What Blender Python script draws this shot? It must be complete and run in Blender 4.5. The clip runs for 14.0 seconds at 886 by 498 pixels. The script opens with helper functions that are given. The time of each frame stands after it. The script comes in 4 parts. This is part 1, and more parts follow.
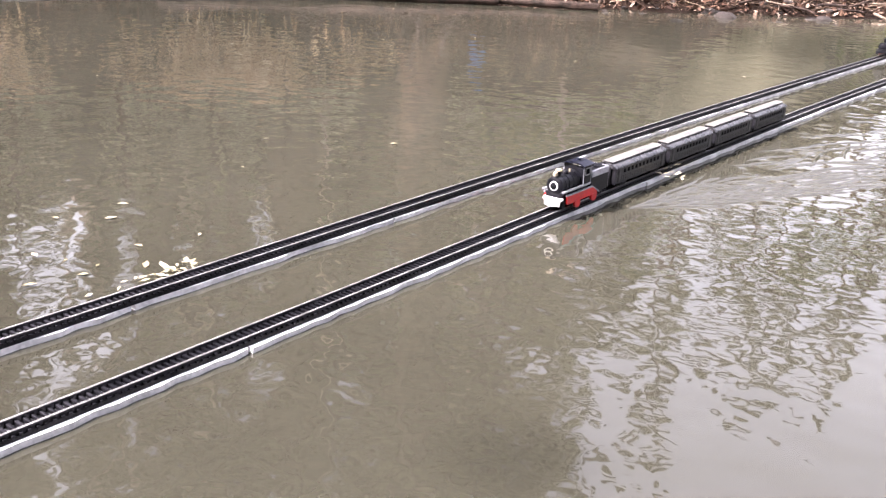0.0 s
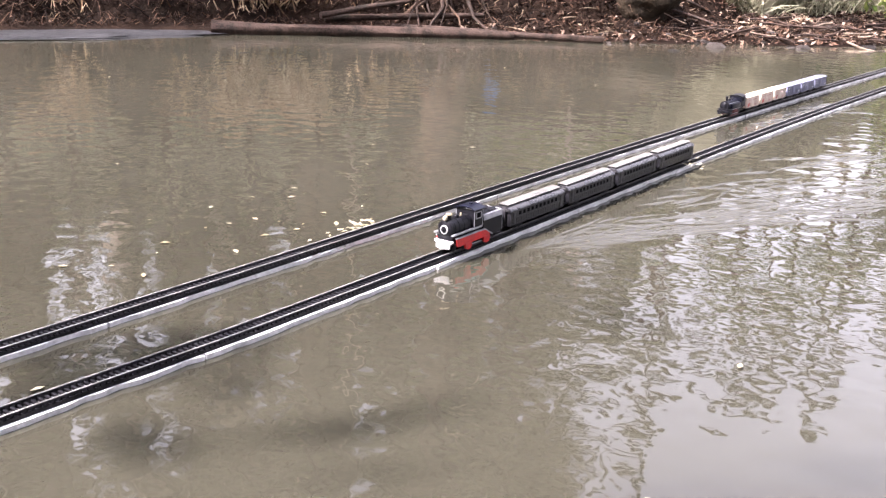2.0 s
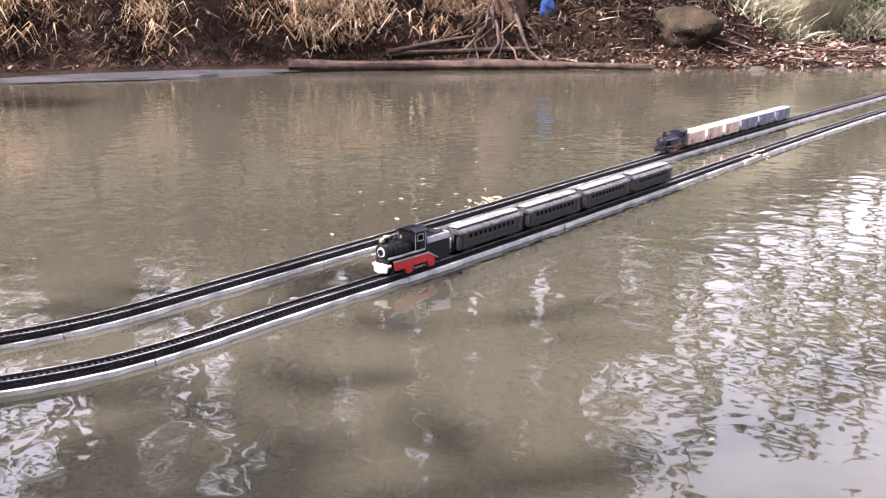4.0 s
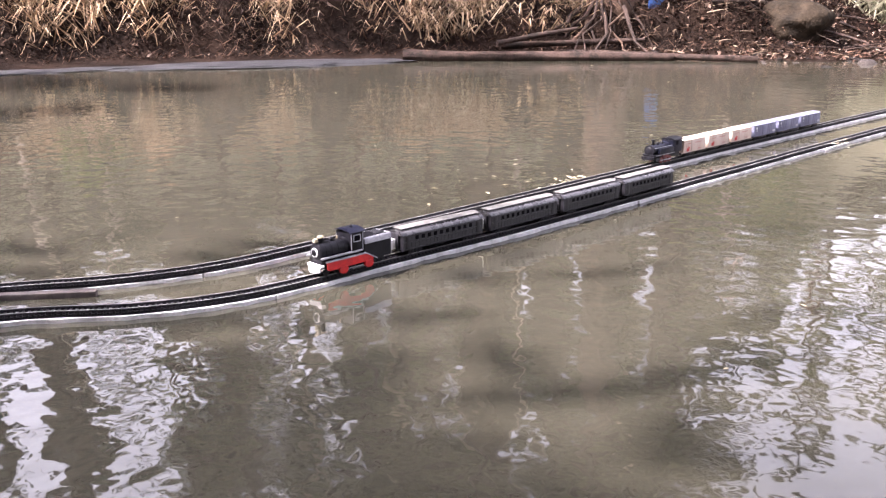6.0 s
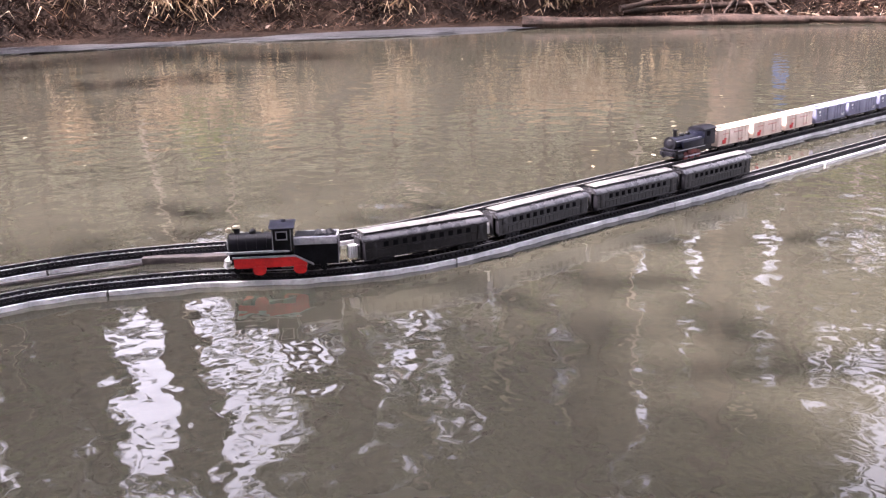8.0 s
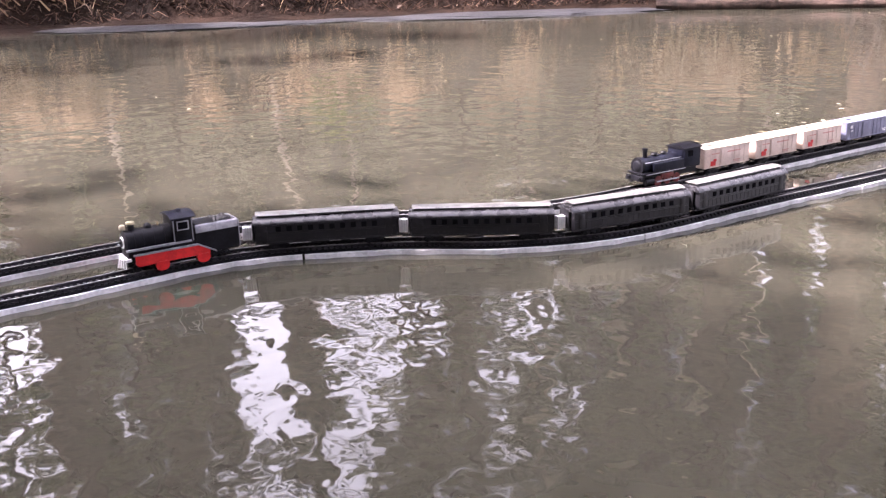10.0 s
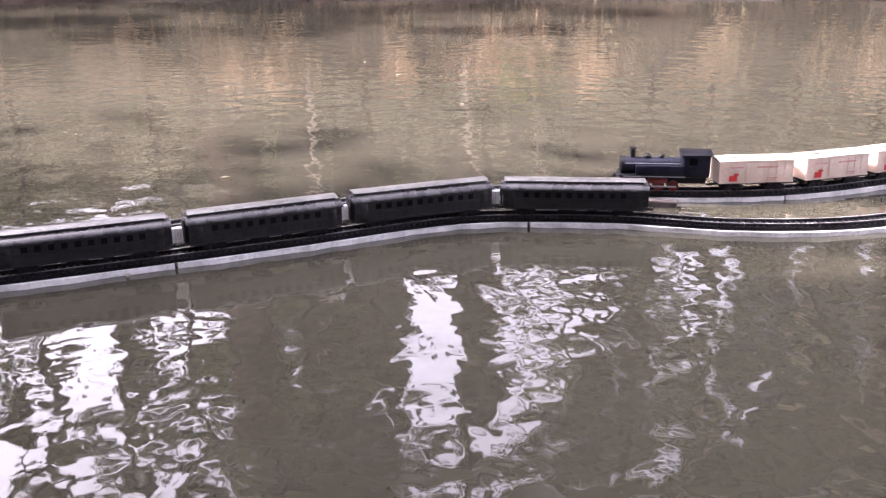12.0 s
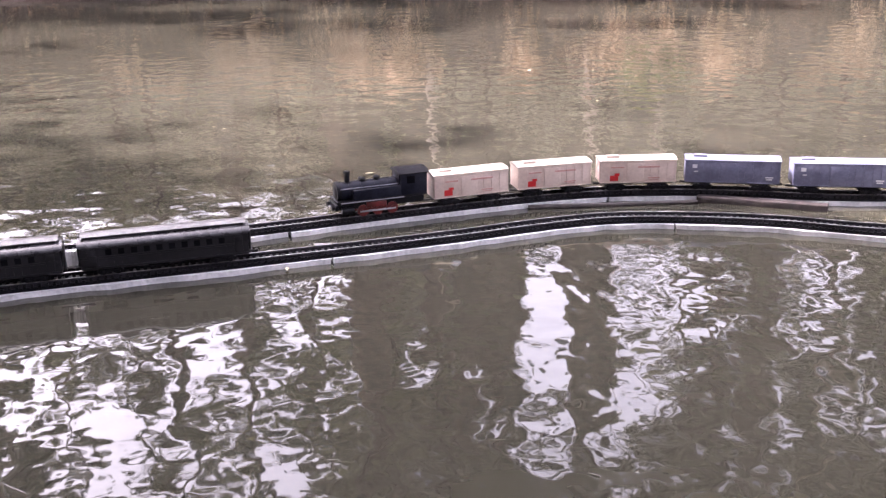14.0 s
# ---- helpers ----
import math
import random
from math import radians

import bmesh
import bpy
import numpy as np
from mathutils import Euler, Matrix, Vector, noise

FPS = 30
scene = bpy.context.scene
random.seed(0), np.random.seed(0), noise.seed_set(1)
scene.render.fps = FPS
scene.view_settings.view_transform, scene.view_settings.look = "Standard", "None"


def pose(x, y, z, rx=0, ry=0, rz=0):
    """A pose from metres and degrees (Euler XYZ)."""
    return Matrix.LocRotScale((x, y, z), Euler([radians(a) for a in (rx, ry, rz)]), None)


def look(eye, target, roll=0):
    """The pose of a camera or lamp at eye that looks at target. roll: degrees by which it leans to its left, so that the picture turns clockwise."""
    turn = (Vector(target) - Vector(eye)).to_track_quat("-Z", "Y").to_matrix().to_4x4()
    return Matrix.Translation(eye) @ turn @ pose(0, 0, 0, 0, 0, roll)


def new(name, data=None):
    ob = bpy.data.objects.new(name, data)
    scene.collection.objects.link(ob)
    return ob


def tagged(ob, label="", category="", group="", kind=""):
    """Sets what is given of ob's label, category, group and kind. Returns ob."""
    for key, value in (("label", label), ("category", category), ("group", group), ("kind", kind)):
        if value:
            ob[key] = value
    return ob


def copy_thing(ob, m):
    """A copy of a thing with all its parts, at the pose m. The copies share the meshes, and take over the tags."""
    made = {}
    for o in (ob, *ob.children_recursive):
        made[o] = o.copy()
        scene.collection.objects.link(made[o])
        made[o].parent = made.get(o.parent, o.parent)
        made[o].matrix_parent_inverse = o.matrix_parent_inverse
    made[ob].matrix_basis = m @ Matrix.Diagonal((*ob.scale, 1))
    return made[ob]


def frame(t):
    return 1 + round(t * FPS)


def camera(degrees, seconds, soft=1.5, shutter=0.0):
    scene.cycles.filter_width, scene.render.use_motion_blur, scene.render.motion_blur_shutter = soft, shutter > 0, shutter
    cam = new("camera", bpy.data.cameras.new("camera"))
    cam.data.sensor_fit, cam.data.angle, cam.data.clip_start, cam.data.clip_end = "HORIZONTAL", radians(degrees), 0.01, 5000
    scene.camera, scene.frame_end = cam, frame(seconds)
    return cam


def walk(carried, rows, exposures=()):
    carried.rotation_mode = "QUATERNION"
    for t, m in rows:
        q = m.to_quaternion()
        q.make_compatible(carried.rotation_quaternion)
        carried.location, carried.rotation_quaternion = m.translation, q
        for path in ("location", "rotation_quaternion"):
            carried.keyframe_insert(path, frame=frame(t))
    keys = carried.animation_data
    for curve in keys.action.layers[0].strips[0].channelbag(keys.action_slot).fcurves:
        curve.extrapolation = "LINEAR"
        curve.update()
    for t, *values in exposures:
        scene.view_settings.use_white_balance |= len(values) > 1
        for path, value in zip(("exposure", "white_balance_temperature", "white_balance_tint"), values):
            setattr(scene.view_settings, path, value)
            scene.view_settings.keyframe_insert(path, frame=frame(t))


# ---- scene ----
cam = camera(48.0, 14.0, soft=1.3)

# seconds, place, heading, tilt and lean of the camera
PATH = [
    (0, -0.350, 1.255, 0.492, 32.82, -19.24, 2.64),
    (0.5, -0.314, 1.173, 0.514, 34.09, -19.40, 2.06),
    (1, -0.292, 1.042, 0.538, 33.42, -19.39, 2.75),
    (1.5, -0.273, 0.930, 0.538, 33.78, -19.13, 2.34),
    (2, -0.224, 0.643, 0.535, 31.99, -17.24, 1.86),
    (2.5, -0.227, 0.445, 0.513, 31.14, -15.83, 1.50),
    (3, -0.277, 0.356, 0.465, 31.29, -14.95, 0.84),
    (5.5, 0.025, 0.018, 0.505, 39.03, -14.96, 0.03),
    (6, 0.026, 0.014, 0.497, 40.56, -15.15, -0.13),
    (6.5, -0.018, 0.011, 0.483, 42.13, -15.97, -0.97),
    (7, -0.021, -0.008, 0.479, 43.36, -16.20, -1.10),
    (7.5, -0.104, 0.006, 0.451, 44.73, -16.24, -1.15),
    (10, -0.238, -0.093, 0.427, 52.50, -17.16, -1.48),
    (10.5, -0.293, -0.128, 0.402, 53.79, -17.06, 0.07),
    (11, -0.290, -0.129, 0.402, 56.89, -17.50, 0.39),
    (11.5, -0.289, -0.142, 0.399, 60.19, -17.69, 0.25),
    (12, -0.289, -0.163, 0.414, 62.37, -18.27, -0.25),
    (12.5, -0.286, -0.167, 0.417, 63.44, -18.51, -0.04),
    (13, -0.285, -0.186, 0.423, 64.37, -18.64, 0.05),
    (13.5, -0.319, -0.181, 0.410, 66.78, -18.45, -0.58),
    (14, -0.297, -0.214, 0.431, 69.06, -18.73, -1.17),
]
walk(cam, [(t, pose(x, y, z, 90 + p, 0, h) @ pose(0, 0, 0, 0, 0, r)) for t, x, y, z, h, p, r in PATH],
     exposures=[(0.0, 2.6, 6350, 24), (3.0, 2.68, 6350, 26), (6.5, 2.85, 6350, 29), (10.0, 3.15, 6350, 32), (14.0, 3.12, 6350, 33)])

# ---- light: a bright hazy sky over a wooded river, low sun through trees ----
SUN_EL, SUN_AZ = 52.0, 230.0      # azimuth counter-clockwise from +x, towards the sun
world = bpy.data.worlds.new("sky")
scene.world = world
world.use_nodes = True
wn, wl = world.node_tree.nodes, world.node_tree.links
sky = wn.new("ShaderNodeTexSky")
sky.sky_type = "NISHITA"
sky.sun_disc = False
sky.sun_elevation = radians(SUN_EL)
sky.sun_rotation = radians(90 - SUN_AZ)
sky.dust_density = 6.0
sky.air_density = 1.0
hsv = wn.new("ShaderNodeHueSaturation")
hsv.inputs["Saturation"].default_value = 0.25
wl.new(sky.outputs["Color"], hsv.inputs["Color"])
wl.new(hsv.outputs["Color"], wn["Background"].inputs["Color"])
wn["Background"].inputs["Strength"].default_value = 0.18
sun = new("sun", bpy.data.lights.new("sun", "SUN"))
sun.data.energy, sun.data.angle, sun.data.color = 3.7, radians(0.8), (1.0, 0.95, 0.87)
sa, se = radians(SUN_AZ), radians(SUN_EL)
sun.matrix_world = look((0, 0, 0), (-math.cos(sa) * math.cos(se), -math.sin(sa) * math.cos(se), -math.sin(se)))


# ---- materials ----
def mat(name, a, b, rough=0.7, scale=20.0, bump=0.2, metal=0.0, fine=6.0, rough_var=0.15, per_object=0.0, ior=1.45, spread=0.12):
    """A surface that goes from colour a to b in stains and grain, with fine relief."""
    m = bpy.data.materials.new(name)
    m.use_nodes = True
    n, l = m.node_tree.nodes, m.node_tree.links
    bs = n["Principled BSDF"]
    geo = n.new("ShaderNodeTexCoord")
    n1, n2 = n.new("ShaderNodeTexNoise"), n.new("ShaderNodeTexNoise")
    n1.inputs["Scale"].default_value, n1.inputs["Detail"].default_value = scale, 5
    n2.inputs["Scale"].default_value, n2.inputs["Detail"].default_value = scale * fine, 3
    for q in (n1, n2):
        l.new(geo.outputs["Object"], q.inputs["Vector"])
    add = n.new("ShaderNodeMath"); add.operation = "MULTIPLY_ADD"
    add.inputs[1].default_value = 0.45
    l.new(n2.outputs["Fac"], add.inputs[0])
    half = n.new("ShaderNodeMath"); half.operation = "MULTIPLY_ADD"
    half.inputs[1].default_value, half.inputs[2].default_value = 0.75, -0.1
    l.new(n1.outputs["Fac"], half.inputs[0])
    l.new(half.outputs[0], add.inputs[2])
    src = add.outputs[0]
    if per_object:
        info = n.new("ShaderNodeObjectInfo")
        m2 = n.new("ShaderNodeMath"); m2.operation = "MULTIPLY_ADD"
        m2.inputs[1].default_value = per_object
        l.new(info.outputs["Random"], m2.inputs[0])
        sub = n.new("ShaderNodeMath"); sub.operation = "SUBTRACT"
        sub.inputs[1].default_value = per_object / 2
        l.new(src, sub.inputs[0]); l.new(sub.outputs[0], m2.inputs[2])
        src = m2.outputs[0]
    ramp = n.new("ShaderNodeValToRGB")
    ramp.color_ramp.elements[0].position, ramp.color_ramp.elements[1].position = 0.5 - spread, 0.5 + spread
    ramp.color_ramp.elements[0].color, ramp.color_ramp.elements[1].color = (*a, 1), (*b, 1)
    l.new(src, ramp.inputs["Fac"])
    l.new(ramp.outputs["Color"], bs.inputs["Base Color"])
    rr = n.new("ShaderNodeMapRange")
    rr.inputs["To Min"].default_value, rr.inputs["To Max"].default_value = max(0.03, rough - rough_var), min(1, rough + rough_var)
    l.new(n1.outputs["Fac"], rr.inputs["Value"])
    l.new(rr.outputs["Result"], bs.inputs["Roughness"])
    bs.inputs["Metallic"].default_value = metal
    bs.inputs["IOR"].default_value = ior
    if bump:
        bp = n.new("ShaderNodeBump")
        bp.inputs["Strength"].default_value, bp.inputs["Distance"].default_value = bump, 0.2 / scale
        l.new(add.outputs[0], bp.inputs["Height"])
        l.new(bp.outputs["Normal"], bs.inputs["Normal"])
    return m


def island_mat(name, cols, rough=0.8, transl=0.0):
    """Many small pieces in one mesh, each of its own tone."""
    m = bpy.data.materials.new(name)
    m.use_nodes = True
    n, l = m.node_tree.nodes, m.node_tree.links
    bs = n["Principled BSDF"]
    g = n.new("ShaderNodeNewGeometry")
    ramp = n.new("ShaderNodeValToRGB")
    els = ramp.color_ramp.elements
    while len(els) < len(cols):
        els.new(0.5)
    for i, c in enumerate(cols):
        els[i].position = i / (len(cols) - 1)
        els[i].color = (*c, 1)
    l.new(g.outputs["Random Per Island"], ramp.inputs["Fac"])
    l.new(ramp.outputs["Color"], bs.inputs["Base Color"])
    bs.inputs["Roughness"].default_value = rough
    bs.inputs["IOR"].default_value = 1.2
    if transl:
        tr = n.new("ShaderNodeBsdfTranslucent")
        mx = n.new("ShaderNodeMixShader")
        mx.inputs["Fac"].default_value = transl
        l.new(ramp.outputs["Color"], tr.inputs["Color"])
        l.new(bs.outputs["BSDF"], mx.inputs[1]); l.new(tr.outputs["BSDF"], mx.inputs[2])
        l.new(mx.outputs["Shader"], n["Material Output"].inputs["Surface"])
    return m


def water_mat():
    m = bpy.data.materials.new("murky_river_water")
    m.use_nodes = True
    n, l = m.node_tree.nodes, m.node_tree.links
    bs = n["Principled BSDF"]
    tc = n.new("ShaderNodeTexCoord")
    big = n.new("ShaderNodeTexNoise")
    big.inputs["Scale"].default_value, big.inputs["Detail"].default_value = 0.8, 3
    l.new(tc.outputs["Object"], big.inputs["Vector"])
    ramp = n.new("ShaderNodeValToRGB")
    ramp.color_ramp.elements[0].position, ramp.color_ramp.elements[1].position = 0.35, 0.65
    ramp.color_ramp.elements[0].color = (*(0.0265, 0.0254, 0.0186), 1)
    ramp.color_ramp.elements[1].color = (*(0.0375, 0.036, 0.0265), 1)
    l.new(big.outputs["Fac"], ramp.inputs["Fac"])
    l.new(ramp.outputs["Color"], bs.inputs["Base Color"])
    bs.inputs["Roughness"].default_value = 0.03
    bs.inputs["IOR"].default_value = 1.5
    # ripples: a slow swell, small waves, and a fine shiver where the breeze touches
    waves = []
    for sc, det, amp in ((2.5, 1, 0.10), (13.0, 1.3, 0.11), (30.0, 1.0, 0.029), (75.0, 0, 0.003)):
        q = n.new("ShaderNodeTexNoise")
        q.inputs["Scale"].default_value, q.inputs["Detail"].default_value = sc, det
        q.inputs["Distortion"].default_value = 0.15
        l.new(tc.outputs["Object"], q.inputs["Vector"])
        k = n.new("ShaderNodeMath"); k.operation = "MULTIPLY"
        k.inputs[1].default_value = amp
        l.new(q.outputs["Fac"], k.inputs[0])
        waves.append(k.outputs[0])
    breeze = n.new("ShaderNodeTexNoise")
    breeze.inputs["Scale"].default_value = 1.3
    l.new(tc.outputs["Object"], breeze.inputs["Vector"])
    br = n.new("ShaderNodeMapRange")
    br.inputs["From Min"].default_value, br.inputs["From Max"].default_value = 0.4, 0.65
    br.inputs["To Min"].default_value, br.inputs["To Max"].default_value = 0.74, 1.35
    l.new(breeze.outputs["Fac"], br.inputs["Value"])
    s0 = n.new("ShaderNodeMath"); s0.operation = "ADD"
    l.new(waves[2], s0.inputs[0]); l.new(waves[3], s0.inputs[1])
    s1 = n.new("ShaderNodeMath"); s1.operation = "ADD"
    l.new(waves[1], s1.inputs[0]); l.new(s0.outputs[0], s1.inputs[1])
    s2 = n.new("ShaderNodeMath"); s2.operation = "MULTIPLY_ADD"
    l.new(s1.outputs[0], s2.inputs[0]); l.new(br.outputs["Result"], s2.inputs[1]); l.new(waves[0], s2.inputs[2])
    bp = n.new("ShaderNodeBump")
    bp.inputs["Strength"].default_value, bp.inputs["Distance"].default_value = 1.0, 0.018
    l.new(s2.outputs[0], bp.inputs["Height"])
    l.new(bp.outputs["Normal"], bs.inputs["Normal"])
    return m


M_WATER = water_mat()
M_BLACK = mat("black_plastic", (0.0024, 0.0024, 0.0036), (0.0072, 0.0072, 0.0102), 0.4, 60, 0.12, ior=1.24)
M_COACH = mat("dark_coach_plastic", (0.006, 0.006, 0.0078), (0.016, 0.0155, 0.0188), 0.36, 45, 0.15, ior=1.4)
# Sky sheen put into the colour: roof greyer than body, clerestory top palest.
M_ROOF = mat("dark_grey_roof", (0.016, 0.016, 0.019), (0.05, 0.049, 0.053), 0.28, 50, 0.12, ior=1.45)
M_CLERESTORY = mat("sheen_pale_roof_top", (0.065, 0.064, 0.063), (0.16, 0.156, 0.15), 0.4, 50, 0.12)
M_GLASS = mat("window_dark", (0.002, 0.002, 0.003), (0.005, 0.005, 0.007), 0.85, 60, 0.0, ior=1.1)
M_RED = mat("red_plastic", (0.42, 0.012, 0.012), (0.62, 0.02, 0.018), 0.42, 70, 0.1)
M_DULLRED = mat("dull_dark_red_plastic", (0.07, 0.008, 0.008), (0.15, 0.014, 0.013), 0.5, 70, 0.1)
M_WHITE = mat("white_plastic", (0.6, 0.6, 0.62), (0.78, 0.78, 0.79), 0.45, 60, 0.1)
M_SILVER = mat("silver_trim", (0.24, 0.25, 0.28), (0.42, 0.42, 0.46), 0.35, 60, 0.1, metal=0.5)
M_GOLD = mat("brass_trim", (0.35, 0.29, 0.18), (0.55, 0.48, 0.36), 0.35, 60, 0.1, metal=0.4)
M_CREAM = mat("cream_plastic", (0.5, 0.40, 0.34), (0.62, 0.51, 0.44), 0.5, 40, 0.12)
M_BLUE = mat("greyed_blue_plastic", (0.11, 0.115, 0.175), (0.17, 0.175, 0.25), 0.45, 40, 0.12)
M_CREAMROOF = mat("pale_cream_roof", (0.34, 0.3, 0.24), (0.46, 0.41, 0.34), 0.6, 40, 0.12)
M_PALEBLUE = mat("pale_blue_grey_roof", (0.10, 0.11, 0.16), (0.17, 0.18, 0.24), 0.55, 40, 0.12)
M_BAR = mat("printed_faded_red", (0.42, 0.22, 0.19), (0.5, 0.3, 0.26), 0.6, 60, 0.0)
M_NAVY = mat("blue_black_plastic", (0.0036, 0.0042, 0.0096), (0.0102, 0.0114, 0.0204), 0.35, 60, 0.12, ior=1.24)
M_TRACK = mat("black_track_plastic", (0.003, 0.003, 0.0042), (0.012, 0.0114, 0.0144), 0.5, 80, 0.2, per_object=0.3, ior=1.22)
M_RAIL = mat("worn_dark_rail", (0.008, 0.008, 0.012), (0.04, 0.038, 0.046), 0.4, 40, 0.15, ior=1.3)
M_FOAM = mat("white_foam_board", (0.5, 0.5, 0.52), (0.8, 0.79, 0.81), 0.6, 30, 0.4)
M_HEAD = mat("worn_nickel_rail_head", (0.12, 0.118, 0.12), (0.3, 0.29, 0.285), 0.4, 60, 0.1, metal=0.5)
M_PLANK = mat("wet_dark_board", (0.025, 0.02, 0.022), (0.08, 0.065, 0.06), 0.5, 14, 0.4)
# Earth is coloured near black to stand in for tree shade on the bank.
M_EARTH = mat("shade_darkened_bank_earth", (0.0035, 0.0022, 0.0017), (0.019, 0.0115, 0.0082), 0.9, 3.0, 0.9, fine=9, spread=0.2, ior=1.12)
M_MUD = mat("wet_grey_mud", (0.009, 0.0095, 0.0112), (0.026, 0.0258, 0.0285), 0.65, 6, 0.6, ior=1.3)
M_LOG = mat("wet_log_bark", (0.012, 0.008, 0.006), (0.05, 0.032, 0.025), 0.7, 16, 0.9, ior=1.25)
M_PALE = mat("bleached_wood", (0.06, 0.042, 0.03), (0.2, 0.15, 0.11), 0.75, 20, 0.6)
M_BARK = mat("forest_bark", (0.02, 0.013, 0.01), (0.09, 0.06, 0.044), 0.9, 8, 0.9, ior=1.15)
M_PALEBARK = mat("pale_bark", (0.18, 0.14, 0.11), (0.36, 0.3, 0.245), 0.85, 6, 0.6)
M_SAND = mat("pale_sunlit_sand", (0.16, 0.145, 0.085), (0.27, 0.245, 0.16), 0.9, 5, 0.9, spread=0.2)
M_BLUESCRAP = mat("faded_blue_plastic_scrap", (0.02, 0.06, 0.2), (0.04, 0.12, 0.35), 0.5, 30, 0.3)
M_ROCK = mat("brown_boulder", (0.007, 0.0056, 0.0036), (0.036, 0.026, 0.0165), 0.8, 9, 0.9, spread=0.2, ior=1.2)
M_STONE = mat("river_stone", (0.010, 0.0078, 0.0068), (0.05, 0.041, 0.037), 0.6, 14, 0.6, per_object=0.7, ior=1.25)
M_DRY = island_mat("dry_grass_and_twigs", [(0.00864, 0.00576, 0.00432), (0.036, 0.02304, 0.01584), (0.1224, 0.0864, 0.0612), (0.3024, 0.2376, 0.1728)], 0.85, 0.15)
M_HILL = island_mat("dry_slope_grass", [(0.08, 0.076, 0.044), (0.21, 0.2, 0.13), (0.33, 0.315, 0.215), (0.42, 0.4, 0.29)], 0.85, 0.15)
M_STRAW = island_mat("pale_hanging_straw", [(0.06, 0.034, 0.02), (0.26, 0.17, 0.10), (0.5, 0.36, 0.23), (0.66, 0.52, 0.36)], 0.85, 0.2)
# Stem colours are lowered so the brush carries the bank face's shade.
M_BRUSH = island_mat("shade_darkened_brush_stems", [(0.004, 0.0026, 0.002), (0.012, 0.0072, 0.005), (0.03, 0.017, 0.012), (0.16, 0.10, 0.07)], 0.85)
M_LITTER = island_mat("leaf_litter", [(0.0144, 0.0078, 0.006), (0.045, 0.0235, 0.0155), (0.095, 0.055, 0.037), (0.26, 0.2, 0.16)], 0.7)
M_LEAF = island_mat("green_leaves", [(0.0288, 0.0504, 0.0144), (0.072, 0.108, 0.0288), (0.144, 0.1728, 0.0504), (0.216, 0.216, 0.072)], 0.6, 0.35)
M_CROWN = island_mat("canopy_leaves", [(0.036, 0.0396, 0.018), (0.072, 0.0792, 0.036), (0.1224, 0.1188, 0.054)], 0.7, 0.3)
M_FLOAT = island_mat("pale_fallen_leaves", [(0.2, 0.17, 0.1), (0.3, 0.265, 0.18), (0.36, 0.33, 0.25)], 0.6)


# ---- mesh helpers ----
def box(bm, sx, sy, sz, x=0, y=0, z=0, bevel=0.0, m=None):
    """A block of that size about its middle."""
    base = Matrix.Translation((x, y, z)) @ Matrix.Diagonal((sx, sy, sz, 1))
    made = bmesh.ops.create_cube(bm, size=1, matrix=(m @ base) if m else base)
    if bevel:
        es = {e for v in made["verts"] for e in v.link_edges}
        bmesh.ops.bevel(bm, geom=list(es), offset=bevel, segments=2, affect="EDGES", profile=0.5)


def rod(bm, p, q, r1, r2=None, seg=12):
    """A round bar from p to q."""
    p, q = Vector(p), Vector(q)
    d = q - p
    m = Matrix.Translation((p + q) / 2) @ d.to_track_quat("Z", "Y").to_matrix().to_4x4()
    bmesh.ops.create_cone(bm, cap_ends=True, segments=seg, radius1=r1, radius2=r1 if r2 is None else r2, depth=d.length, matrix=m)


def prism(bm, outline, y0, y1):
    """An outline in x, z pulled from y0 to y1."""
    a = [bm.verts.new((x, y0, z)) for x, z in outline]
    b = [bm.verts.new((x, y1, z)) for x, z in outline]
    n = len(a)
    bm.faces.new(a); bm.faces.new(b[::-1])
    for i in range(n):
        bm.faces.new((a[i], b[i], b[(i + 1) % n], a[(i + 1) % n]))


def lengthwise(bm, outline, x0, x1):
    """An outline in y, z pulled from x0 to x1."""
    a = [bm.verts.new((x0, y, z)) for y, z in outline]
    b = [bm.verts.new((x1, y, z)) for y, z in outline]
    n = len(a)
    bm.faces.new(a); bm.faces.new(b[::-1])
    for i in range(n):
        bm.faces.new((a[i], b[i], b[(i + 1) % n], a[(i + 1) % n]))


def finish(name, bm, material, smooth=40):
    bmesh.ops.recalc_face_normals(bm, faces=bm.faces)
    me = bpy.data.meshes.new(name)
    bm.to_mesh(me)
    bm.free()
    me.materials.append(material)
    if smooth:
        me.shade_smooth()
        me.set_sharp_from_angle(angle=radians(smooth))
    return me


def part(name, bm, material, parent, label="", smooth=40):
    ob = new(name, finish(name, bm, material, smooth))
    ob.parent = parent
    return tagged(ob, label) if label else ob


def share(name, me, parent, m):
    ob = new(name, me)
    ob.parent = parent
    ob.matrix_basis = m
    return ob


def thing(name, label, category, group="", kind=""):
    return tagged(new(name), label, category, group, kind)


def solid(name, bm, material, label, category, group="", kind="", smooth=40):
    return tagged(new(name, finish(name, bm, material, smooth)), label, category, group, kind)


